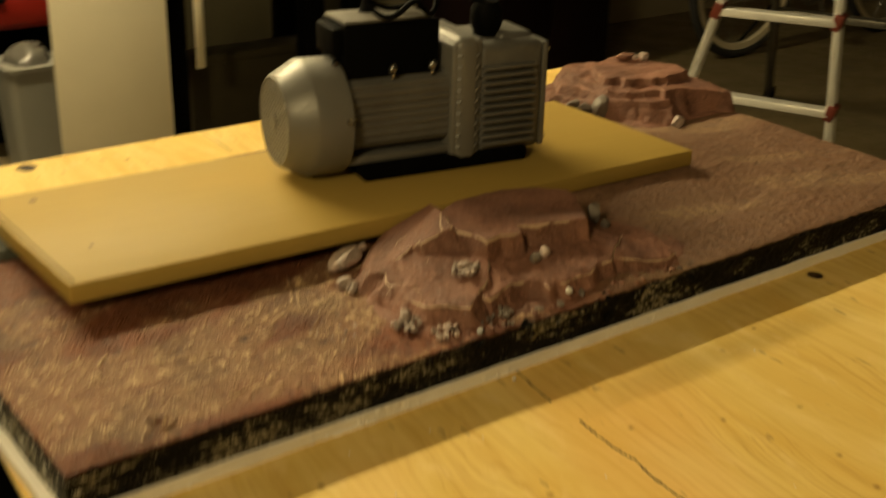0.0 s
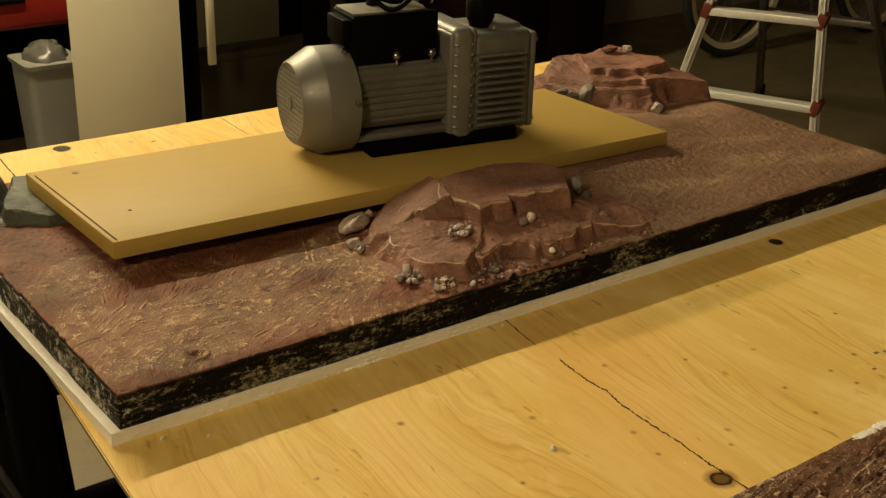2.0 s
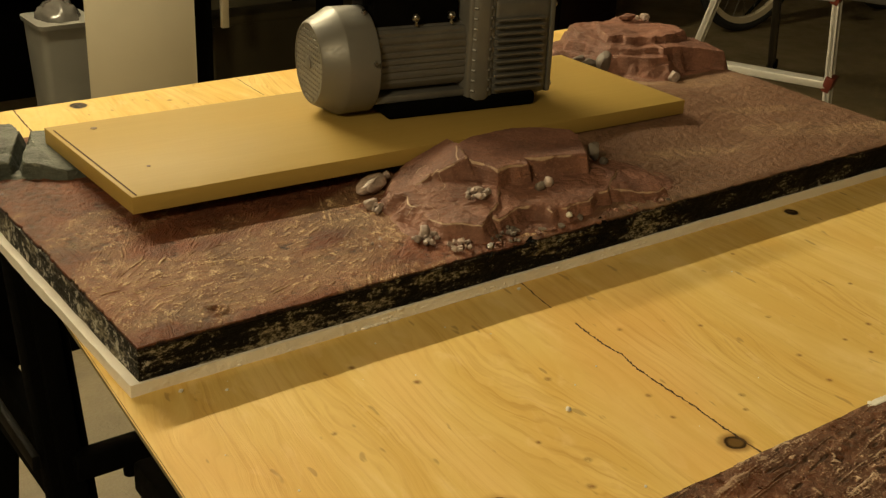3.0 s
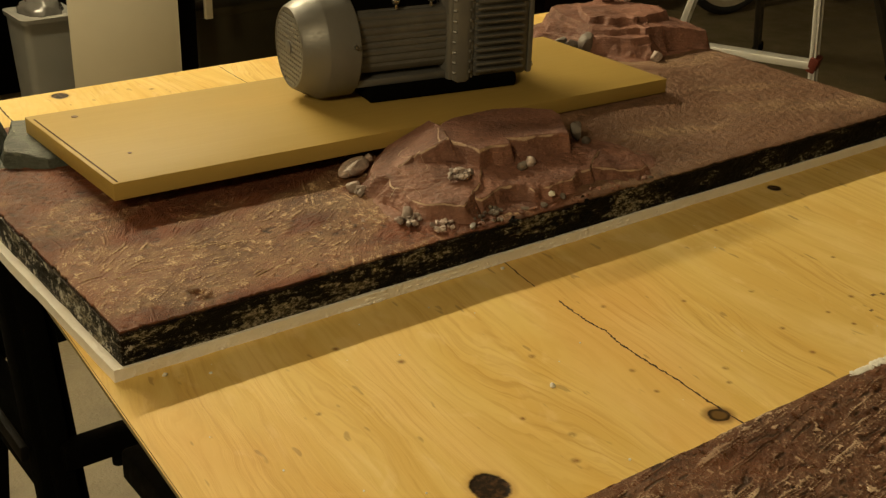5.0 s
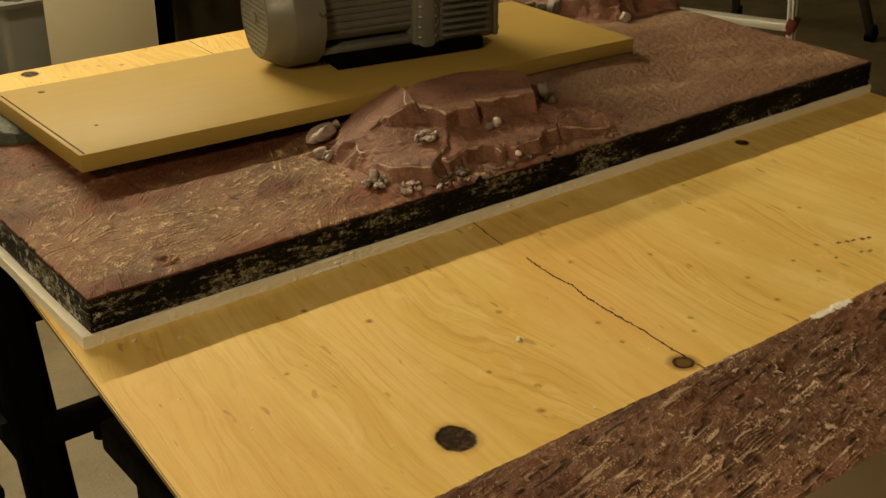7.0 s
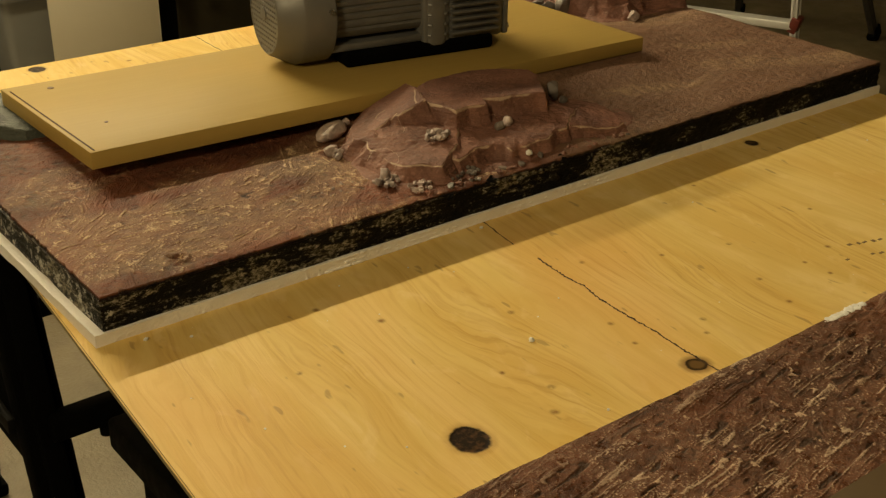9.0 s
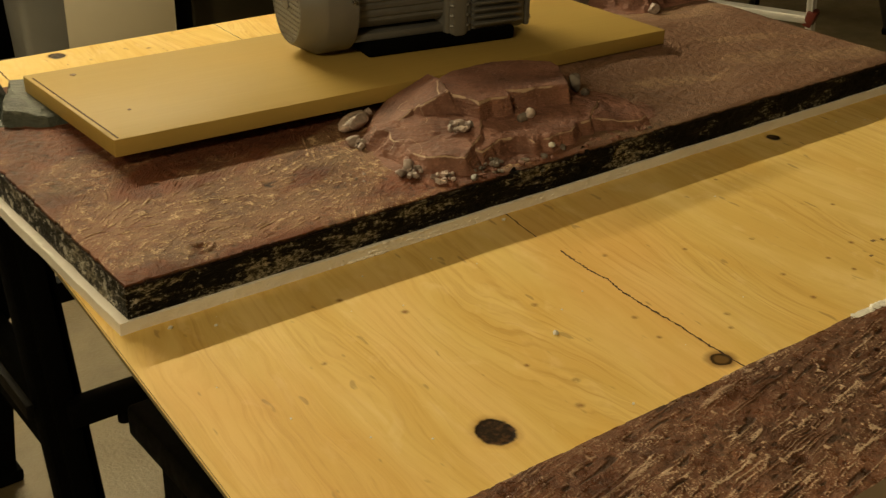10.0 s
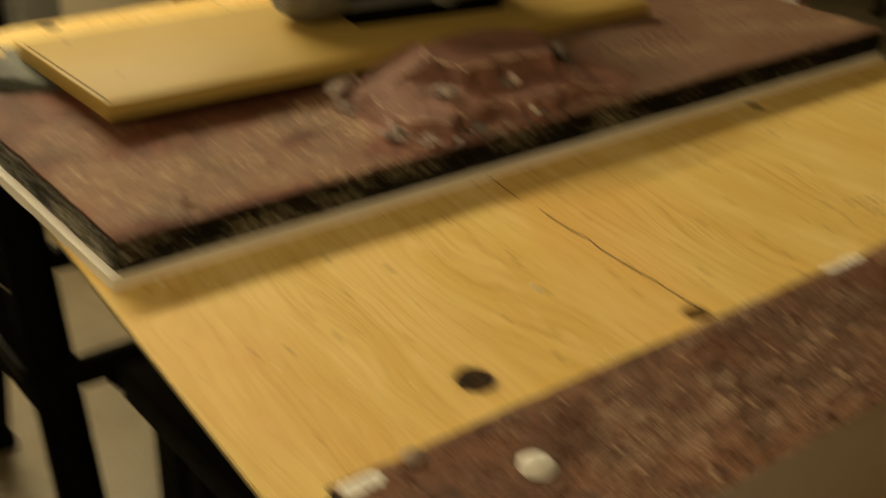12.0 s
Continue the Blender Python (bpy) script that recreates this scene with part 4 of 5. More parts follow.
heap(terrain_board, 0.551, 0.078, 0.066, 0.007, 6, 0.0045, 10, PEBBLE_DARK)
pebble(terrain_board, 0.543, 0.076, 0.075, 0.0075, 0.007, 0.0085, 20, PEBBLE_DARK, 11)
pebble(terrain_board, 0.559, 0.080, 0.076, 0.0074, 0.0065, 0.008, 80, PEBBLE, 12)
pebble(terrain_board, 0.690, 0.141, 0.073, 0.0105, 0.009, 0.0125, 15, PEBBLE_DARK, 13)
pebble(terrain_board, 0.697, 0.128, 0.062, 0.008, 0.0065, 0.005, 30, PEBBLE_DARK, 14)
pebble(terrain_board, 0.545, 0.023, 0.0575, 0.0048, 0.0042, 0.0042, 0, CRUMB, 15)
heap(terrain_board, 0.31, 0.095, 0.0485, 0.035, 12, 0.0022, 16, PEBBLE)
pebble(terrain_board, 1.077, 0.372, 0.057, 0.012, 0.010, 0.0088, 0, PEBBLE, 20)
pebble(terrain_board, 1.012, 0.466, 0.066, 0.019, 0.014, 0.0185, 40, PEBBLE_DARK, 21)
pebble(terrain_board, 0.998, 0.485, 0.060, 0.014, 0.012, 0.011, 10, PEBBLE_DARK, 22)
pebble(terrain_board, 1.000, 0.515, 0.058, 0.013, 0.012, 0.010, 70, PEBBLE_DARK, 23)
heap(terrain_board, 1.165, 0.538, 0.1045, 0.012, 7, 0.0065, 24, PEBBLE)
pebble(terrain_board, 1.141, 0.555, 0.107, 0.016, 0.011, 0.008, -20, ROCK, 25)
heap(terrain_board, 1.048, 0.553, 0.084, 0.010, 6, 0.006, 26, PEBBLE)
heap(terrain_board, 1.052, 0.444, 0.0695, 0.020, 16, 0.0040, 27, PEBBLE)

rnd = random.Random(88)
for k in range(70):
    x = rnd.gauss(0.555, 0.070)
    r = rnd.uniform(0.0018, 0.0062)
    up = rnd.uniform(0.016, 0.050)
    pebble(terrain_board, x, 0.0035 + max(0.0, up - 0.044) * 1.2 + rnd.uniform(-0.001, 0.002), up, r * rnd.uniform(1.0, 1.9), r * 0.6, r, rnd.uniform(-30, 30), FOAM, 300 + k, rnd.uniform(-25, 25))
for k in range(34):
    x = rnd.uniform(0.42, 0.72)
    r = rnd.uniform(0.002, 0.0045)
    pebble(terrain_board, x, 0.008 + rnd.uniform(0, 0.016), TOP + r * 0.3, r * 1.4, r, r * 0.8, rnd.uniform(0, 180), rnd.choice((ROCK, ROCK, PEBBLE_DARK)), 400 + k, rnd.uniform(-30, 30))


def paint_lumps():
    """Thick white paint that ran along the foot of the base."""
    rnd = random.Random(21)
    bm = bmesh.new()
    for k in range(330):
        x = rnd.choice((rnd.uniform(0.01, 1.21), rnd.gauss(0.37, 0.05), rnd.gauss(0.62, 0.06))) if k > 42 else rnd.gauss(0.272, 0.016)
        r = rnd.uniform(0.0006, 0.0017) * (1.5 if k <= 42 else 1.0)
        stretch, level = rnd.uniform(1.0, 2.4), rnd.choice((0.0012, 0.0012, 0.0012, 0.006, 0.0115))
        got = bmesh.ops.create_icosphere(bm, subdivisions=2, radius=r)
        for v in got["verts"]:
            v.co = Vector((v.co.x * stretch + x, v.co.y * 0.7 - 0.0002, v.co.z * 0.8 + level))
    return part("paint_lumps", bm, WHITE, terrain_board, "lumps of white paint along the base")


paint_lumps()

# the second board, nearer the viewer
second_board = thing("terrain_board", Matrix.Identity(4), "dark brown rough-textured terrain board lying on the plywood", "terrain board")
B2 = (-0.036, 1.184, -1.03, -0.419)
board_slab(second_board, B2[0], B2[1], B2[2], B2[3], 0.0125, "black foam edge")


def second_extra(gx, gy):
    inner = step(0.004, 0.03, B2[3] - gy)
    return 0.0030 * np.maximum(0, fbm(gx * 26, gy * 34, 191, 3) - 0.1) * inner + 0.0008 * fbm(gx * 90, gy * 90, 192, 2)


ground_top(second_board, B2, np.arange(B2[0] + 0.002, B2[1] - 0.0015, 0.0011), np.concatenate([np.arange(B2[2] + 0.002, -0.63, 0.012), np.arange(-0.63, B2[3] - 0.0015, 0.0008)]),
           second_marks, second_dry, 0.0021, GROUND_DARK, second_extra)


def smear(parent, x, y, long, wide, count, seed):
    """A dab of white plaster pressed flat on the board's rim."""
    rnd = random.Random(seed)
    bm = bmesh.new()
    for _ in range(count):
        r = rnd.uniform(0.15, 0.7) * wide
        cx, cy = x + rnd.uniform(-0.5, 0.5) * long, y + rnd.uniform(-0.5, 0.5) * wide
        stretch, off = rnd.uniform(0.9, 1.8), Vector((rnd.uniform(0, 9), rnd.uniform(0, 9), 0))
        got = bmesh.ops.create_icosphere(bm, subdivisions=2, radius=r)
        for v in got["verts"]:
            v.co *= 1 + 0.5 * noise.noise(v.co / r * 1.6 + off)
            v.co = Vector((v.co.x * stretch + cx, v.co.y + cy, v.co.z * 0.26 + TOP + 0.0002))
    return part("plaster_smear", bm, CRUMB, parent, "white plaster smeared on the rim")


smear(second_board, 0.528, -0.4265, 0.056, 0.0046, 70, 31)
smear(second_board, -0.012, -0.436, 0.030, 0.0100, 24, 33)
pebble(second_board, 0.093, -0.493, 0.053, 0.016, 0.012, 0.008, 20, CRUMB, 34)
pebble(second_board, 0.03, -0.432, 0.052, 0.010, 0.006, 0.006, 20, PEBBLE, 35)
heap(second_board, 0.27, -0.50, 0.0465, 0.09, 22, 0.0030, 36, GROUND_DARK)
heap(second_board, 0.45, -0.48, 0.0465, 0.06, 16, 0.0030, 37, GROUND_DARK)

# brown sheet on the second board
bm = bmesh.new()
box(bm, (0, 0, 0.0032), (0.95, 0.38, 0.0064), bevel=0.001)
sheet = part("hardboard_sheet", bm, HARDBOARD)
sheet.matrix_world = pose(0.52, -0.781, TOP + 0.006, 0, 0, 0.3)
tagged(sheet, "plain dark brown hardboard sheet resting on a terrain board", "board")


# ---------------------------------------------------------------- shelf plank
SCREWS = ((0.0362, 0.2383), (0.0496, 0.0828))


def askew(bm):
    """The plank's ends were sawn a little out of square."""
    for v in bm.verts:
        v.co.x -= 0.064 * v.co.y


def shelf_plank():
    m = pose(SHELF_AT[0], SHELF_AT[1], SHELF_TOP, 0, 0, SHELF_TURN)
    top = thing("shelf_plank", m, "yellow wood-look laminated shelf plank lying across the terrain board", "shelf board")
    bm = bmesh.new()
    box(bm, (SHELF_L / 2, SHELF_W / 2, -SHELF_T / 2), (SHELF_L, SHELF_W, SHELF_T), bevel=0.0009)
    askew(bm)
    part("plank", bm, SHELF, top)
    # dark groove where the end banding meets the face
    bm = bmesh.new()
    box(bm, (0.0062, SHELF_W / 2 - 0.006, 0.0002), (0.0018, SHELF_W - 0.02, 0.0006))
    askew(bm)
    part("edge_groove", bm, CRACK, top, "dark joint line of the end banding")
    for x, y in SCREWS:
        bm = bmesh.new()
        lathe(bm, [(0.0042 if y > 0.2 else 0.0024, 0.0004), (0.0042 if y > 0.2 else 0.0024, 0.0008), (0.002, 0.0010), (0.0, 0.0006)], 16, pose(x, y, 0))
        part("screw", bm, SCREWCAP, top, "small brown countersunk screw")
    return top


shelf_plank()


# ---------------------------------------------------------------- vacuum pump
def vacuum_pump():
    m = pose(0.45, 0.400, SHELF_TOP, 0, 0, -10)
    pump = thing("vacuum_pump", m, "grey cast-metal vacuum pump with black switch box on the plank", "vacuum pump")
    along = Matrix(((0, 0, 1, 0), (1, 0, 0, 0), (0, 1, 0, 0), (0, 0, 0, 1)))   # z of the outline runs along x
    pump.scale = (0.93, 0.94, 0.97)
    zc = 0.073

    def axis(u):
        return Matrix.Translation((u, 0, zc)) @ along

    # fan cover: a cap with a chamfer and a slotted face
    bm = bmesh.new()
    lathe(bm, [(0.0700, 0.047), (0.0722, 0.045), (0.0730, 0.001), (0.0722, -0.0012), (0.0565, -0.0320), (0.0540, -0.0345), (0.0515, -0.0345), (0.0515, -0.0295), (0.0, -0.0295)], 64, axis(0))
    cover = part("fan_cover", bm, SILVER, pump, "round silver fan cover")
    # disc coloured dark for the shade between the grille's bars
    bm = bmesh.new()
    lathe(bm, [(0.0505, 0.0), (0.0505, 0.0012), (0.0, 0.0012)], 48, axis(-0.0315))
    part("grille_backing", bm, plain("grille_shadow_grey", (0.035, 0.033, 0.030), 0.7, spec=0.2), cover, "dark disc standing for the shade in the fan grille's gaps")
    for k in range(13):
        h = -0.045 + 0.090 * k / 12
        half = math.sqrt(max(0.0, 0.0512 ** 2 - h * h))
        bm = bmesh.new()
        box(bm, (-0.0326, h, zc), (0.0024, 0.0040, 2 * half), bevel=0.0004, seg=1)
        part("grille_web", bm, SILVER, cover)
    bars = 15
    for k in range(bars):
        h = -0.048 + 0.096 * k / (bars - 1)
        half = math.sqrt(max(0.0, 0.0512 ** 2 - h * h))
        bm = bmesh.new()
        box(bm, (-0.0327, 0, zc + h), (0.0024, 2 * half, 0.0047), bevel=0.0006, seg=1)
        part("grille_bar", bm, SILVER, cover)
    bm = bmesh.new()
    lathe(bm, [(0.009, 0.0), (0.009, -0.002), (0.003, -0.003), (0.0, -0.0022)], 20, axis(-0.0335))
    part("grille_hub", bm, SILVER, cover)
    for ang in (172, 20, 110, 290):
        a = radians(ang)
        bm = bmesh.new()
        rod(bm, (0.038, 0.0722 * math.cos(a), zc + 0.0722 * math.sin(a) + 0.001), (0.038, 0.0765 * math.cos(a), zc + 0.0765 * math.sin(a) + 0.001), 0.0042, 0.0036, 14)
        part("cover_screw", bm, STEEL, cover)

    # finned motor body
    teeth, out = 30, []
    for k in range(teeth * 4):
        a = 2 * math.pi * k / (teeth * 4)
        r = 0.0525 if k % 4 in (0, 1, 2) else 0.0506
        # squarish section
        q = (abs(math.cos(a)) ** 5 + abs(math.sin(a)) ** 5) ** (-1 / 5)
        out.append((r * q * math.cos(a), 0.0070 + 0.85 * r * q * math.sin(a)))
    bm = bmesh.new()
    prism(bm, out, 0.040, 0.195, axis(0))
    part("motor_body", bm, ALU, pump, "grey motor housing with cooling fins")
    bm = bmesh.new()
    box(bm, (0.122, 0, 0.0265), (0.160, 0.104, 0.011), bevel=0.003)
    part("foot_rail", bm, ALU, pump)

    # bolted flange between motor and pump
    bm = bmesh.new()
    box(bm, (0.208, 0, 0.088), (0.038, 0.126, 0.160), bevel=0.013, seg=4)
    box(bm, (0.192, 0, 0.086), (0.012, 0.118, 0.150), bevel=0.005, seg=3)
    box(bm, (0.224, 0, 0.088), (0.012, 0.118, 0.156), bevel=0.005, seg=3)
    flange = part("flange", bm, SILVER, pump, "silver cast flange")
    for k in range(9):
        for u in (0.194, 0.222):
            bm = bmesh.new()
            rod(bm, (u + (0.003 if u < 0.2 else -0.003), -0.0636, 0.030 + k * 0.0145), (u, -0.0590, 0.030 + k * 0.0145), 0.0016, 0.0030, 8)
            part("flange_stud", bm, SILVER, flange)

    # pump end block with level ribs
    bm = bmesh.new()
    box(bm, (0.274, 0, 0.086), (0.098, 0.116, 0.142), bevel=0.010, seg=3)
    block = part("oil_case", bm, ALU, pump, "grey oil case with level ribs")
    for k in range(11):
        bm = bmesh.new()
        box(bm, (0.268, -0.0615, 0.030 + k * 0.0098), (0.080, 0.012, 0.0040), bevel=0.0014, seg=2)
        part("rib", bm, ALU, block)
    bm = bmesh.new()
    box(bm, (0.325, 0, 0.085), (0.010, 0.114, 0.138), bevel=0.004, seg=2)
    part("end_plate", bm, ALU, block)
    for v, w in ((-0.048, 0.142), (0.048, 0.142), (-0.048, 0.026), (0.048, 0.026)):
        bm = bmesh.new()
        rod(bm, (0.328, v, w), (0.334, v, w), 0.004, 0.004, 6)
        part("bolt", bm, STEEL, block)
    bm = bmesh.new()
    box(bm, (0.292, 0.0, 0.157), (0.050, 0.07, 0.012), bevel=0.006, seg=3)
    part("top_boss", bm, ALU, block)

    # switch box, knob, handle
    bm = bmesh.new()
    box(bm, (0.113, 0.004, 0.150), (0.132, 0.078, 0.078), bevel=0.004, seg=2)
    case = part("switch_box", bm, BLACK, pump, "black plastic switch box")
    bm = bmesh.new()
    box(bm, (0.041, 0.0, 0.168), (0.014, 0.058, 0.034), bevel=0.003)
    part("power_socket", bm, BLACK, case)
    bm = bmesh.new()
    box(bm, (0.109, 0.004, 0.1905), (0.118, 0.066, 0.004), bevel=0.0015)
    part("lid", bm, plain("scuffed_grey_lid", (0.10, 0.09, 0.075), 0.5, 0, 0.3, 40), case, "scuffed dark grey lid")
    for u in (0.108, 0.163):
        bm = bmesh.new()
        rod(bm, (u, -0.046, 0.124), (u, -0.046, 0.132), 0.0024, 0.0024, 10)
        got = bmesh.ops.create_uvsphere(bm, u_segments=14, v_segments=9, radius=0.0062, matrix=pose(u, -0.046, 0.1355))
        part("terminal_screw", bm, STEEL, pump, "shiny round screw head")
    bm = bmesh.new()
    lathe(bm, [(0.0, 0.148), (0.015, 0.148), (0.017, 0.162), (0.021, 0.170), (0.021, 0.190), (0.016, 0.200), (0.0, 0.202)], 24, pose(0.260, -0.008, 0))
    part("intake_cap", bm, BLACK, pump, "black intake cap")
    bm = bmesh.new()
    tube(bm, [(0.10, 0.02, 0.192), (0.10, 0.02, 0.235), (0.112, 0.01, 0.240), (0.15, 0.0, 0.245), (0.22, 0.0, 0.242), (0.245, 0.0, 0.230), (0.25, 0.0, 0.20)], 0.010, 12)
    part("carry_handle", bm, BLACK, pump, "black carrying handle")

    # rubber base
    bm = bmesh.new()
    box(bm, (0.182, 0.0, 0.0105), (0.240, 0.124, 0.021), bevel=0.006, seg=3)
    part("rubber_base", bm, RUBBER, pump, "black rubber base")
    bm = bmesh.new()
    loop = [(0.13 + 0.045 * math.cos(a) + 0.01 * math.sin(2 * a), -0.03 + 0.03 * math.sin(a), 0.208 + 0.010 * math.sin(3 * a)) for a in [k * 2 * math.pi / 40 for k in range(40)]]
    tube(bm, loop, 0.0036, 8, True)
    part("cable_loop", bm, BLACK, pump, "glossy black cable loop")
    return pump


vacuum_pump()


# ---------------------------------------------------------------- under the table
def sawhorse():
    """A folding plastic sawhorse that runs along x, with splayed channel legs at each end."""
    horse = thing("sawhorse", pose(0.057, 0.63, FLOOR), "black plastic folding sawhorse carrying the plywood sheet", "sawhorse", "sawhorses under the table")
    high = -TABLE_T - FLOOR
    bm = bmesh.new()
    box(bm, (0.52, 0, high - 0.03), (1.10, 0.12, 0.06), bevel=0.008)
    part("top_beam", bm, BLACK, horse)
    for u in (0.02, 1.00):
        for side in (-1, 1):
            top, low = Vector((u, side * 0.055, high - 0.03)), Vector((u, side * 0.265 + (0.028 if side < 0 else 0.0), 0.015))
            bm = bmesh.new()
            beam(bm, top, low, 0.062, 0.044, (0, side, 0.3), bevel=0.006)
            beam(bm, top.lerp(low, 0.1) + Vector((0, side * 0.02, 0)), top.lerp(low, 0.97) + Vector((0, side * 0.02, 0)), 0.032, 0.03, (0, side, 0.3), bevel=0.005)
            leg = part("leg", bm, RUBBER, horse)
            bm = bmesh.new()
            box(bm, (u, side * 0.275 + (0.028 if side < 0 else 0.0), 0.014), (0.084, 0.075, 0.026), bevel=0.007)
            part("foot", bm, RUBBER, leg)
    for side in (-1, 1):
        bm = bmesh.new()
        beam(bm, (0.02, side * 0.175, 0.386), (1.00, side * 0.175, 0.386), 0.03, 0.040, bevel=0.006)
        part("stretcher", bm, BLACK, horse)
        for u in (0.10, 0.52, 0.90):
            bm = bmesh.new()
            rod(bm, (u, side * 0.175, 0.346), (u, side * 0.175, 0.368), 0.010, 0.010, 12)
            part("stretcher_peg", bm, BLACK, horse)
    for u in (0.02, 1.00):
        bm = bmesh.new()
        box(bm, (u, 0.005, 0.350), (0.032, 0.36, 0.135), bevel=0.014, seg=3)
        part("leg_web", bm, RUBBER, horse, "black plastic web between the legs")
    for u in (-0.022, 1.042):
        bm = bmesh.new()
        beam(bm, (u, 0.10, 0.405), (u, -0.155, 0.395), 0.012, 0.024, bevel=0.003)
        part("folding_brace", bm, plain("worn_grey_plastic", (0.006, 0.0055, 0.005), 0.6, spec=0.1), horse, "worn dark grey folding brace")
    return horse


horse = sawhorse()
copy_thing(horse, pose(-0.05, -1.15, FLOOR))


def crate(x, y, z, sx, sy, sz):
    """A ribbed plastic storage crate with a lip."""
    ob = thing("storage_crate", pose(x, y, z), "black ribbed plastic storage crate under the table", "crate")
    bm = bmesh.new()
    box(bm, (0, 0, sz / 2), (sx, sy, sz), bevel=0.012)
    part("body", bm, BLACK, ob)
    bm = bmesh.new()
    box(bm, (0, 0, sz - 0.024), (sx + 0.05, sy + 0.05, 0.046), bevel=0.008)
    part("lip", bm, BLACK, ob)
    k = -sy / 2 + 0.05
    while k < sy / 2 - 0.03:
        bm = bmesh.new()
        box(bm, (-sx / 2 - 0.004, k, sz / 2 - 0.02), (0.012, 0.014, sz - 0.08), bevel=0.003)
        part("rib", bm, BLACK, ob)
        k += 0.07
    return ob


crate(0.40, -0.02, FLOOR, 0.56, 0.56, 0.49)


# ---------------------------------------------------------------- far side of the workshop
def upright_panel():
    ob = thing("melamine_panel", pose(1.058, 2.50, FLOOR, -1.5, 0, -20), "cream melamine panel standing upright against a black bench", "panel")
    bm = bmesh.new()
    box(bm, (0, 0, 0.62), (0.319, 0.018, 1.24), bevel=0.0006)
    part("board", bm, CREAM, ob)
    for x in (-0.1602, 0.1602):
        bm = bmesh.new()
        box(bm, (x, 0, 0.62), (0.0012, 0.0185, 1.238))
        part("edge_band", bm, CREAM, ob)
    return ob


upright_panel()


def black_bench():
    bench = thing("workbench", pose(1.22, 2.52, FLOOR), "black metal workbench with square legs", "workbench")
    # unseen top, added to keep light off the space below the bench
    bm = bmesh.new()
    box(bm, (0.36, 0.26, 0.630), (0.86, 0.60, 0.05), bevel=0.004)
    part("shading_top", bm, BLACK, bench)
    for x, w in ((0.048, 0.080), (0.535, 0.075), (0.70, 0.07)):
        bm = bmesh.new()
        box(bm, (x, 0.04, 0.303), (w, 0.06, 0.606), bevel=0.004)
        part("leg", bm, BLACK, bench)
    for x in (0.048, 0.70):
        bm = bmesh.new()
        box(bm, (x, 0.50, 0.303), (0.07, 0.06, 0.606), bevel=0.004)
        part("leg", bm, BLACK, bench)
    bm = bmesh.new()
    box(bm, (-0.035, 0.0, 0.618), (0.07, 0.03, 0.03), bevel=0.008)
    part("clamp_handle", bm, CREAM, bench, "pale wooden handle end")
    bm = bmesh.new()
    box(bm, (0.100, -0.052, 0.521), (0.024, 0.016, 0.268), bevel=0.0015)
    part("edge_strip", bm, CREAM, bench, "narrow cream strip hanging down the bench front")
    return bench


black_bench()


def dark_box():
    box_ob = thing("storage_box", pose(1.62, 2.76, FLOOR), "dark grey closed box under the bench", "box")
    bm = bmesh.new()
    box(bm, (0, 0, 0.175), (0.44, 0.10, 0.35), bevel=0.006)
    part("body", bm, GREYPANEL, box_ob)
    bm = bmesh.new()
    box(bm, (0, 0, 0.338), (0.456, 0.116, 0.03), bevel=0.004)
    part("lid", bm, GREYPANEL, box_ob)
    return box_ob


dark_box()
for x, w, tall, label in ((2.09, 0.05, 0.95, "narrow cream board edge standing behind the bench"),):
    bm = bmesh.new()
    box(bm, (0, 0, tall / 2), (w, 0.03, tall), bevel=0.0015)
    strip = part("cream_board", bm, CREAM)
    strip.matrix_world = pose(x, 3.15, FLOOR)
    tagged(strip, label, "board")


def dark_partition():
    bm = bmesh.new()
    box(bm, (0, 0, 0.55), (0.95, 0.02, 1.10), bevel=0.002)
    ob = part("hardboard_sheet", bm, GREYPANEL)
    ob.matrix_world = pose(1.93, 3.32, FLOOR)
    return tagged(ob, "dark grey-brown hardboard sheet leaning at the wall", "board")


dark_partition()


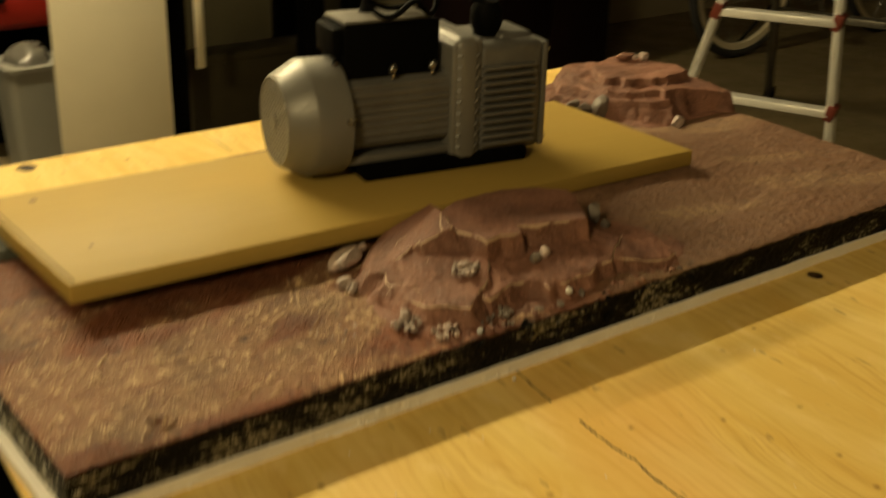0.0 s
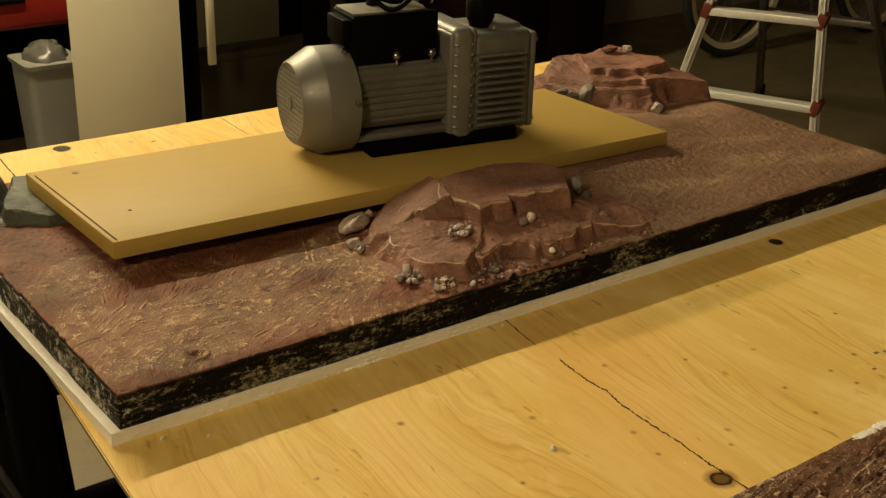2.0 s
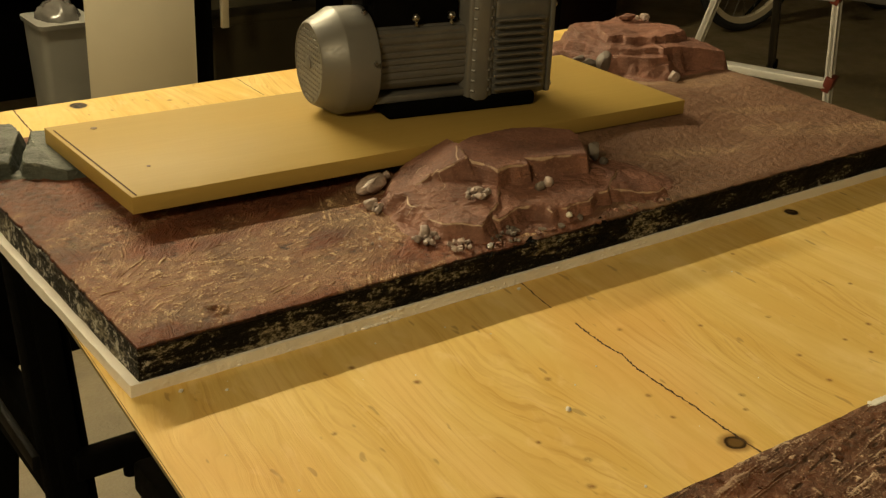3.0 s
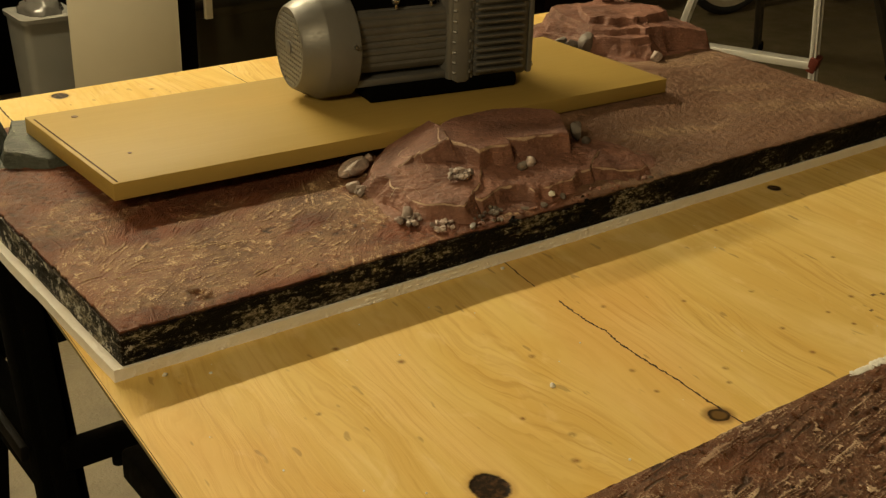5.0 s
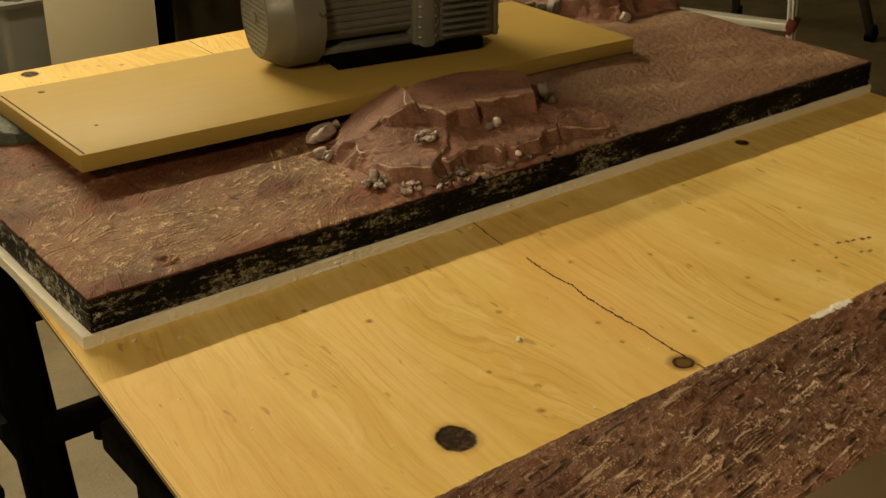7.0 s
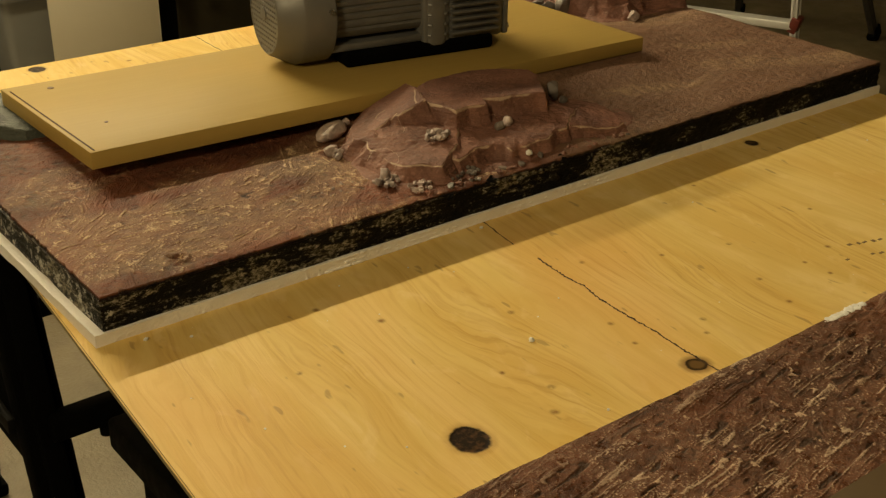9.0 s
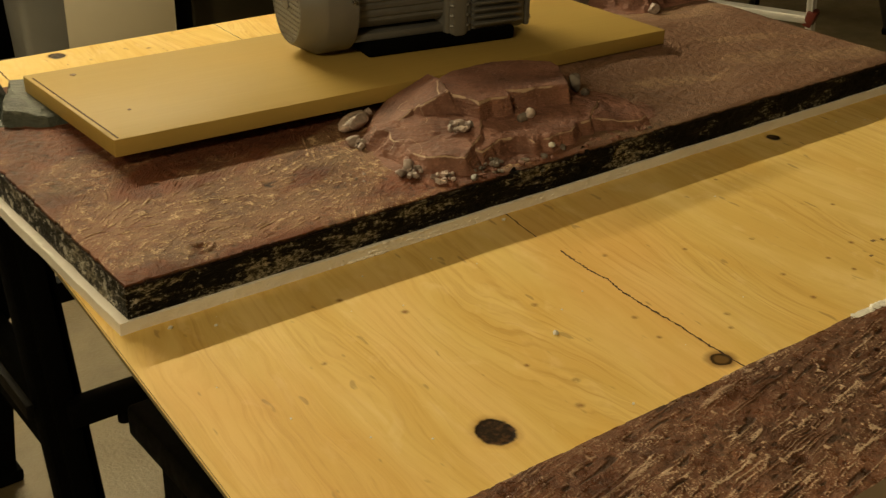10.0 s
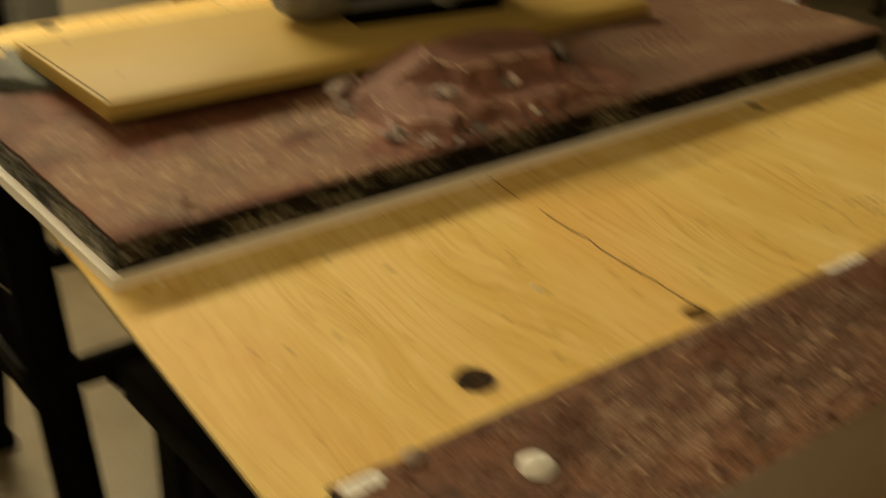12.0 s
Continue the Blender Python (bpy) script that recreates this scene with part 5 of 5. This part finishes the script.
def waste_bin():
    bin_ob = thing("waste_bin", pose(0.945, 2.90, FLOOR), "pale grey plastic waste bin with a clear bag", "waste bin")

    def shell(bm, w0, d0, w1, d1, h0, h1, wall):
        def ring(w, d, z):
            r, out = 0.025, []
            for cx, cy, a0 in ((w / 2 - r, d / 2 - r, 0), (-w / 2 + r, d / 2 - r, 90), (-w / 2 + r, -d / 2 + r, 180), (w / 2 - r, -d / 2 + r, 270)):
                for k in range(5):
                    a = radians(a0 + k * 22.5)
                    out.append(bm.verts.new((cx + r * math.cos(a), cy + r * math.sin(a), z)))
            return out
        rings = [ring(w0, d0, h0), ring(w1, d1, h1), ring(w1 - wall, d1 - wall, h1), ring(w0 - wall, d0 - wall, h0 + wall)]
        for a, b in zip(rings, rings[1:]):
            for k in range(20):
                bm.faces.new((a[k], a[(k + 1) % 20], b[(k + 1) % 20], b[k]))
        bm.faces.new(rings[0][::-1])
        bm.faces.new(rings[-1])

    bm = bmesh.new()
    shell(bm, 0.145, 0.150, 0.180, 0.185, 0.0, 0.355, 0.006)
    part("body", bm, BINPLASTIC, bin_ob)
    bm = bmesh.new()
    shell(bm, 0.192, 0.196, 0.196, 0.200, 0.349, 0.364, 0.016)
    part("rim", bm, BINPLASTIC, bin_ob, "rolled rim")
    bm = bmesh.new()
    bmesh.ops.create_icosphere(bm, subdivisions=4, radius=1.0)
    for v in bm.verts:
        d = 1 + 0.16 * noise.noise(v.co * 2.1) + 0.10 * noise.noise(v.co * 5.0)
        v.co = Vector((v.co.x * 0.072 * d, v.co.y * 0.080 * d, v.co.z * 0.07 * d + 0.352))
    bag = Nodes("clear_plastic_bag", 0.22)
    bag.colour((0.085, 0.08, 0.072))
    bag.bump(bag.noise(30, 3), 0.002)
    part("bag", bm, bag.mat, bin_ob, "crumpled shiny plastic bag").data.set_sharp_from_angle(angle=radians(120))
    return bin_ob


waste_bin()


def red_cabinet():
    cab = thing("tool_cabinet", pose(0.52, 3.18, FLOOR), "red enamelled tool chest on a dark trolley", "tool cabinet")
    bm = bmesh.new()
    box(bm, (0, 0, 0.625), (1.20, 0.40, 0.36), bevel=0.006)
    part("chest", bm, REDBOX, cab)
    for k in range(3):
        bm = bmesh.new()
        box(bm, (0, -0.205, 0.510 + k * 0.115), (1.15, 0.012, 0.10), bevel=0.003)
        drawer = part("drawer", bm, REDBOX, cab)
        bm = bmesh.new()
        box(bm, (0, -0.215, 0.540 + k * 0.115), (0.80, 0.014, 0.016), bevel=0.004)
        part("handle", bm, BLACK, drawer)
    bm = bmesh.new()
    box(bm, (0, 0.12, 0.222), (1.18, 0.12, 0.444), bevel=0.004)
    part("trolley_back", bm, BLACK, cab)
    for x in (-0.57, 0.57):
        bm = bmesh.new()
        box(bm, (x, 0, 0.222), (0.04, 0.38, 0.444), bevel=0.004)
        part("trolley_side", bm, BLACK, cab)
    return cab


red_cabinet()


def dark_cabinet():
    cab = thing("cabinet", pose(3.03, 3.06, FLOOR), "dark red-brown wooden cabinet against the wall", "cabinet")
    bm = bmesh.new()
    box(bm, (0, 0, 0.60), (0.66, 0.46, 1.16), bevel=0.004)
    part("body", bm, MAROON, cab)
    bm = bmesh.new()
    box(bm, (0, 0.02, 0.01), (0.62, 0.40, 0.024))
    part("plinth", bm, BLACK, cab)
    for x in (-0.163, 0.163):
        bm = bmesh.new()
        box(bm, (x, -0.236, 0.60), (0.318, 0.018, 1.12), bevel=0.003)
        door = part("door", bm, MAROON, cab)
        bm = bmesh.new()
        rod(bm, (x * 0.2, -0.246, 0.62), (x * 0.2, -0.268, 0.62), 0.010, 0.013, 14)
        part("knob", bm, BLACK, door)
    return cab


dark_cabinet()


def ladder():
    lad = thing("folding_ladder", pose(0, 0, 0), "aluminium folding ladder with red plastic joints, standing open", "ladder")

    def section(name, fl, fr, tl, tr, metal, rungs):
        fl, fr, tl, tr = (Vector(p) for p in (fl, fr, tl, tr))
        wide = (fl - fr).normalized()
        for a, b in ((fl, tl), (fr, tr)):
            bm = bmesh.new()
            d = (b - a).normalized()
            side = wide.cross(d).normalized()
            beam(bm, a, b, 0.016, 0.044, side, bevel=0.003)
            for k in (-1, 1):
                beam(bm, a + side * 0.018 * k, b + side * 0.018 * k, 0.022, 0.008, side, bevel=0.002)
            rail = part(name + "_rail", bm, metal, lad)
            bm = bmesh.new()
            d = (b - a).normalized()
            beam(bm, a - d * 0.0, a + d * 0.05, 0.034, 0.07, wide.cross(d), bevel=0.004)
            part("rubber_foot", bm, RUBBER, rail)
        for s, joint in rungs:
            a, b = fl.lerp(tl, s), fr.lerp(tr, s)
            bm = bmesh.new()
            beam(bm, a, b, 0.052, 0.026, (0, 0, 1), bevel=0.004)
            rung = part(name + "_rung", bm, metal, lad)
            for p, q in ((a, b), (b, a)):
                if joint:
                    d = (fl - tl).normalized()
                    bm = bmesh.new()
                    beam(bm, p - d * 0.030, p + d * 0.022, 0.030, 0.054, wide.cross(d), bevel=0.004)
                    part("red_joint", bm, ORANGE, rung, "red plastic joint")

    section("front", (2.745, 1.905, FLOOR), (2.945, 1.375, FLOOR), (2.775, 1.575, 0.30), (2.955, 1.470, 0.30), LADDER, [(0.245, True), (0.51, True), (0.77, True)])
    section("rear", (3.66, 2.19, FLOOR), (3.84, 1.66, FLOOR), (2.86, 1.63, 0.32), (3.02, 1.50, 0.32), plain("grey_aluminium", (0.16, 0.15, 0.13), 0.4, 0.7), [(0.40, False), (0.75, False)])
    return lad


ladder()


def bicycle(x, y, turn, label):
    bike = thing("bicycle", pose(x, y, FLOOR, 0, 0, turn), label, "bicycle", "bicycles at the wall")
    r = 0.335

    def wheel(cx):
        bm = bmesh.new()
        tube(bm, [(cx + (r - 0.02) * math.cos(a), 0, r + (r - 0.02) * math.sin(a)) for a in [k * 2 * math.pi / 56 for k in range(56)]], 0.021, 10, True)
        tyre = part("tyre", bm, TYRE, bike)
        bm = bmesh.new()
        lathe(bm, [(r - 0.062, -0.012), (r - 0.036, -0.015), (r - 0.036, 0.015), (r - 0.062, 0.012), (r - 0.062, -0.012)], 56, pose(cx, 0, r, 90, 0, 0))
        part("rim", bm, RIM, tyre, "pale rim")
        bm = bmesh.new()
        rod(bm, (cx, -0.04, r), (cx, 0.04, r), 0.022, 0.022, 14)
        hub = part("hub", bm, STEEL, tyre)
        bm = bmesh.new()
        for k in range(24):
            a = k * 2 * math.pi / 24
            rod(bm, (cx, 0.02 * (-1) ** k, r), (cx + (r - 0.055) * math.cos(a), 0, r + (r - 0.055) * math.sin(a)), 0.0013, 0.0013, 5)
        part("spokes", bm, STEEL, tyre)

    wheel(0.0)
    wheel(1.04)
    joints = dict(rear=(0.0, 0, r), bottom=(0.43, 0, 0.29), seat=(0.28, 0, 0.82), head=(0.86, 0, 0.80), headlow=(0.90, 0, 0.68), front=(1.04, 0, r))
    for a, b, w in (("rear", "bottom", 0.011), ("rear", "seat", 0.010), ("bottom", "seat", 0.016), ("seat", "head", 0.015), ("bottom", "headlow", 0.018), ("head", "headlow", 0.020), ("headlow", "front", 0.013)):
        bm = bmesh.new()
        rod(bm, joints[a], joints[b], w, w, 12)
        part("frame_tube", bm, BIKEPAINT, bike)
    bm = bmesh.new()
    box(bm, (0.25, 0, 0.93), (0.26, 0.13, 0.05), bevel=0.02, seg=3)
    part("saddle", bm, RUBBER, bike)
    bm = bmesh.new()
    rod(bm, (0.28, 0, 0.80), (0.255, 0, 0.92), 0.013, 0.013, 12)
    part("seat_post", bm, STEEL, bike)
    bm = bmesh.new()
    tube(bm, [(0.80, -0.29, 0.98), (0.88, -0.20, 0.99), (0.87, 0, 0.95), (0.88, 0.20, 0.99), (0.80, 0.29, 0.98)], 0.012, 10)
    rod(bm, (0.86, 0, 0.80), (0.87, 0, 0.96), 0.013, 0.013, 12)
    part("handlebar", bm, BLACK, bike)
    bm = bmesh.new()
    lathe(bm, [(0.07, -0.003), (0.095, -0.003), (0.095, 0.003), (0.07, 0.003), (0.07, -0.003)], 32, pose(0.43, -0.03, 0.29, 90, 0, 0))
    rod(bm, (0.43, -0.06, 0.29), (0.50, -0.06, 0.14), 0.010, 0.010, 8)
    rod(bm, (0.43, 0.06, 0.29), (0.36, 0.06, 0.44), 0.010, 0.010, 8)
    box(bm, (0.50, -0.10, 0.135), (0.08, 0.09, 0.02), bevel=0.004)
    part("crankset", bm, STEEL, bike)
    bm = bmesh.new()
    rod(bm, (0.30, 0.02, 0.27), (0.18, 0.16, 0.0), 0.008, 0.008, 8)
    part("kickstand", bm, BLACK, bike)
    return bike


bicycle(4.08, 2.72, -2, "bicycle with pale-rimmed wheels parked along the wall")


def pale_post():
    bm = bmesh.new()
    box(bm, (0, 0, 0.30), (0.032, 0.04, 0.60), bevel=0.006)
    box(bm, (0.008, 0, 0.612), (0.056, 0.04, 0.026), bevel=0.008)
    ob = part("clamp_stand", bm, CREAM)
    ob.matrix_world = pose(0.325, 1.62, FLOOR)
    return tagged(ob, "small pale wooden stand with a hooked top", "stand")


pale_post()
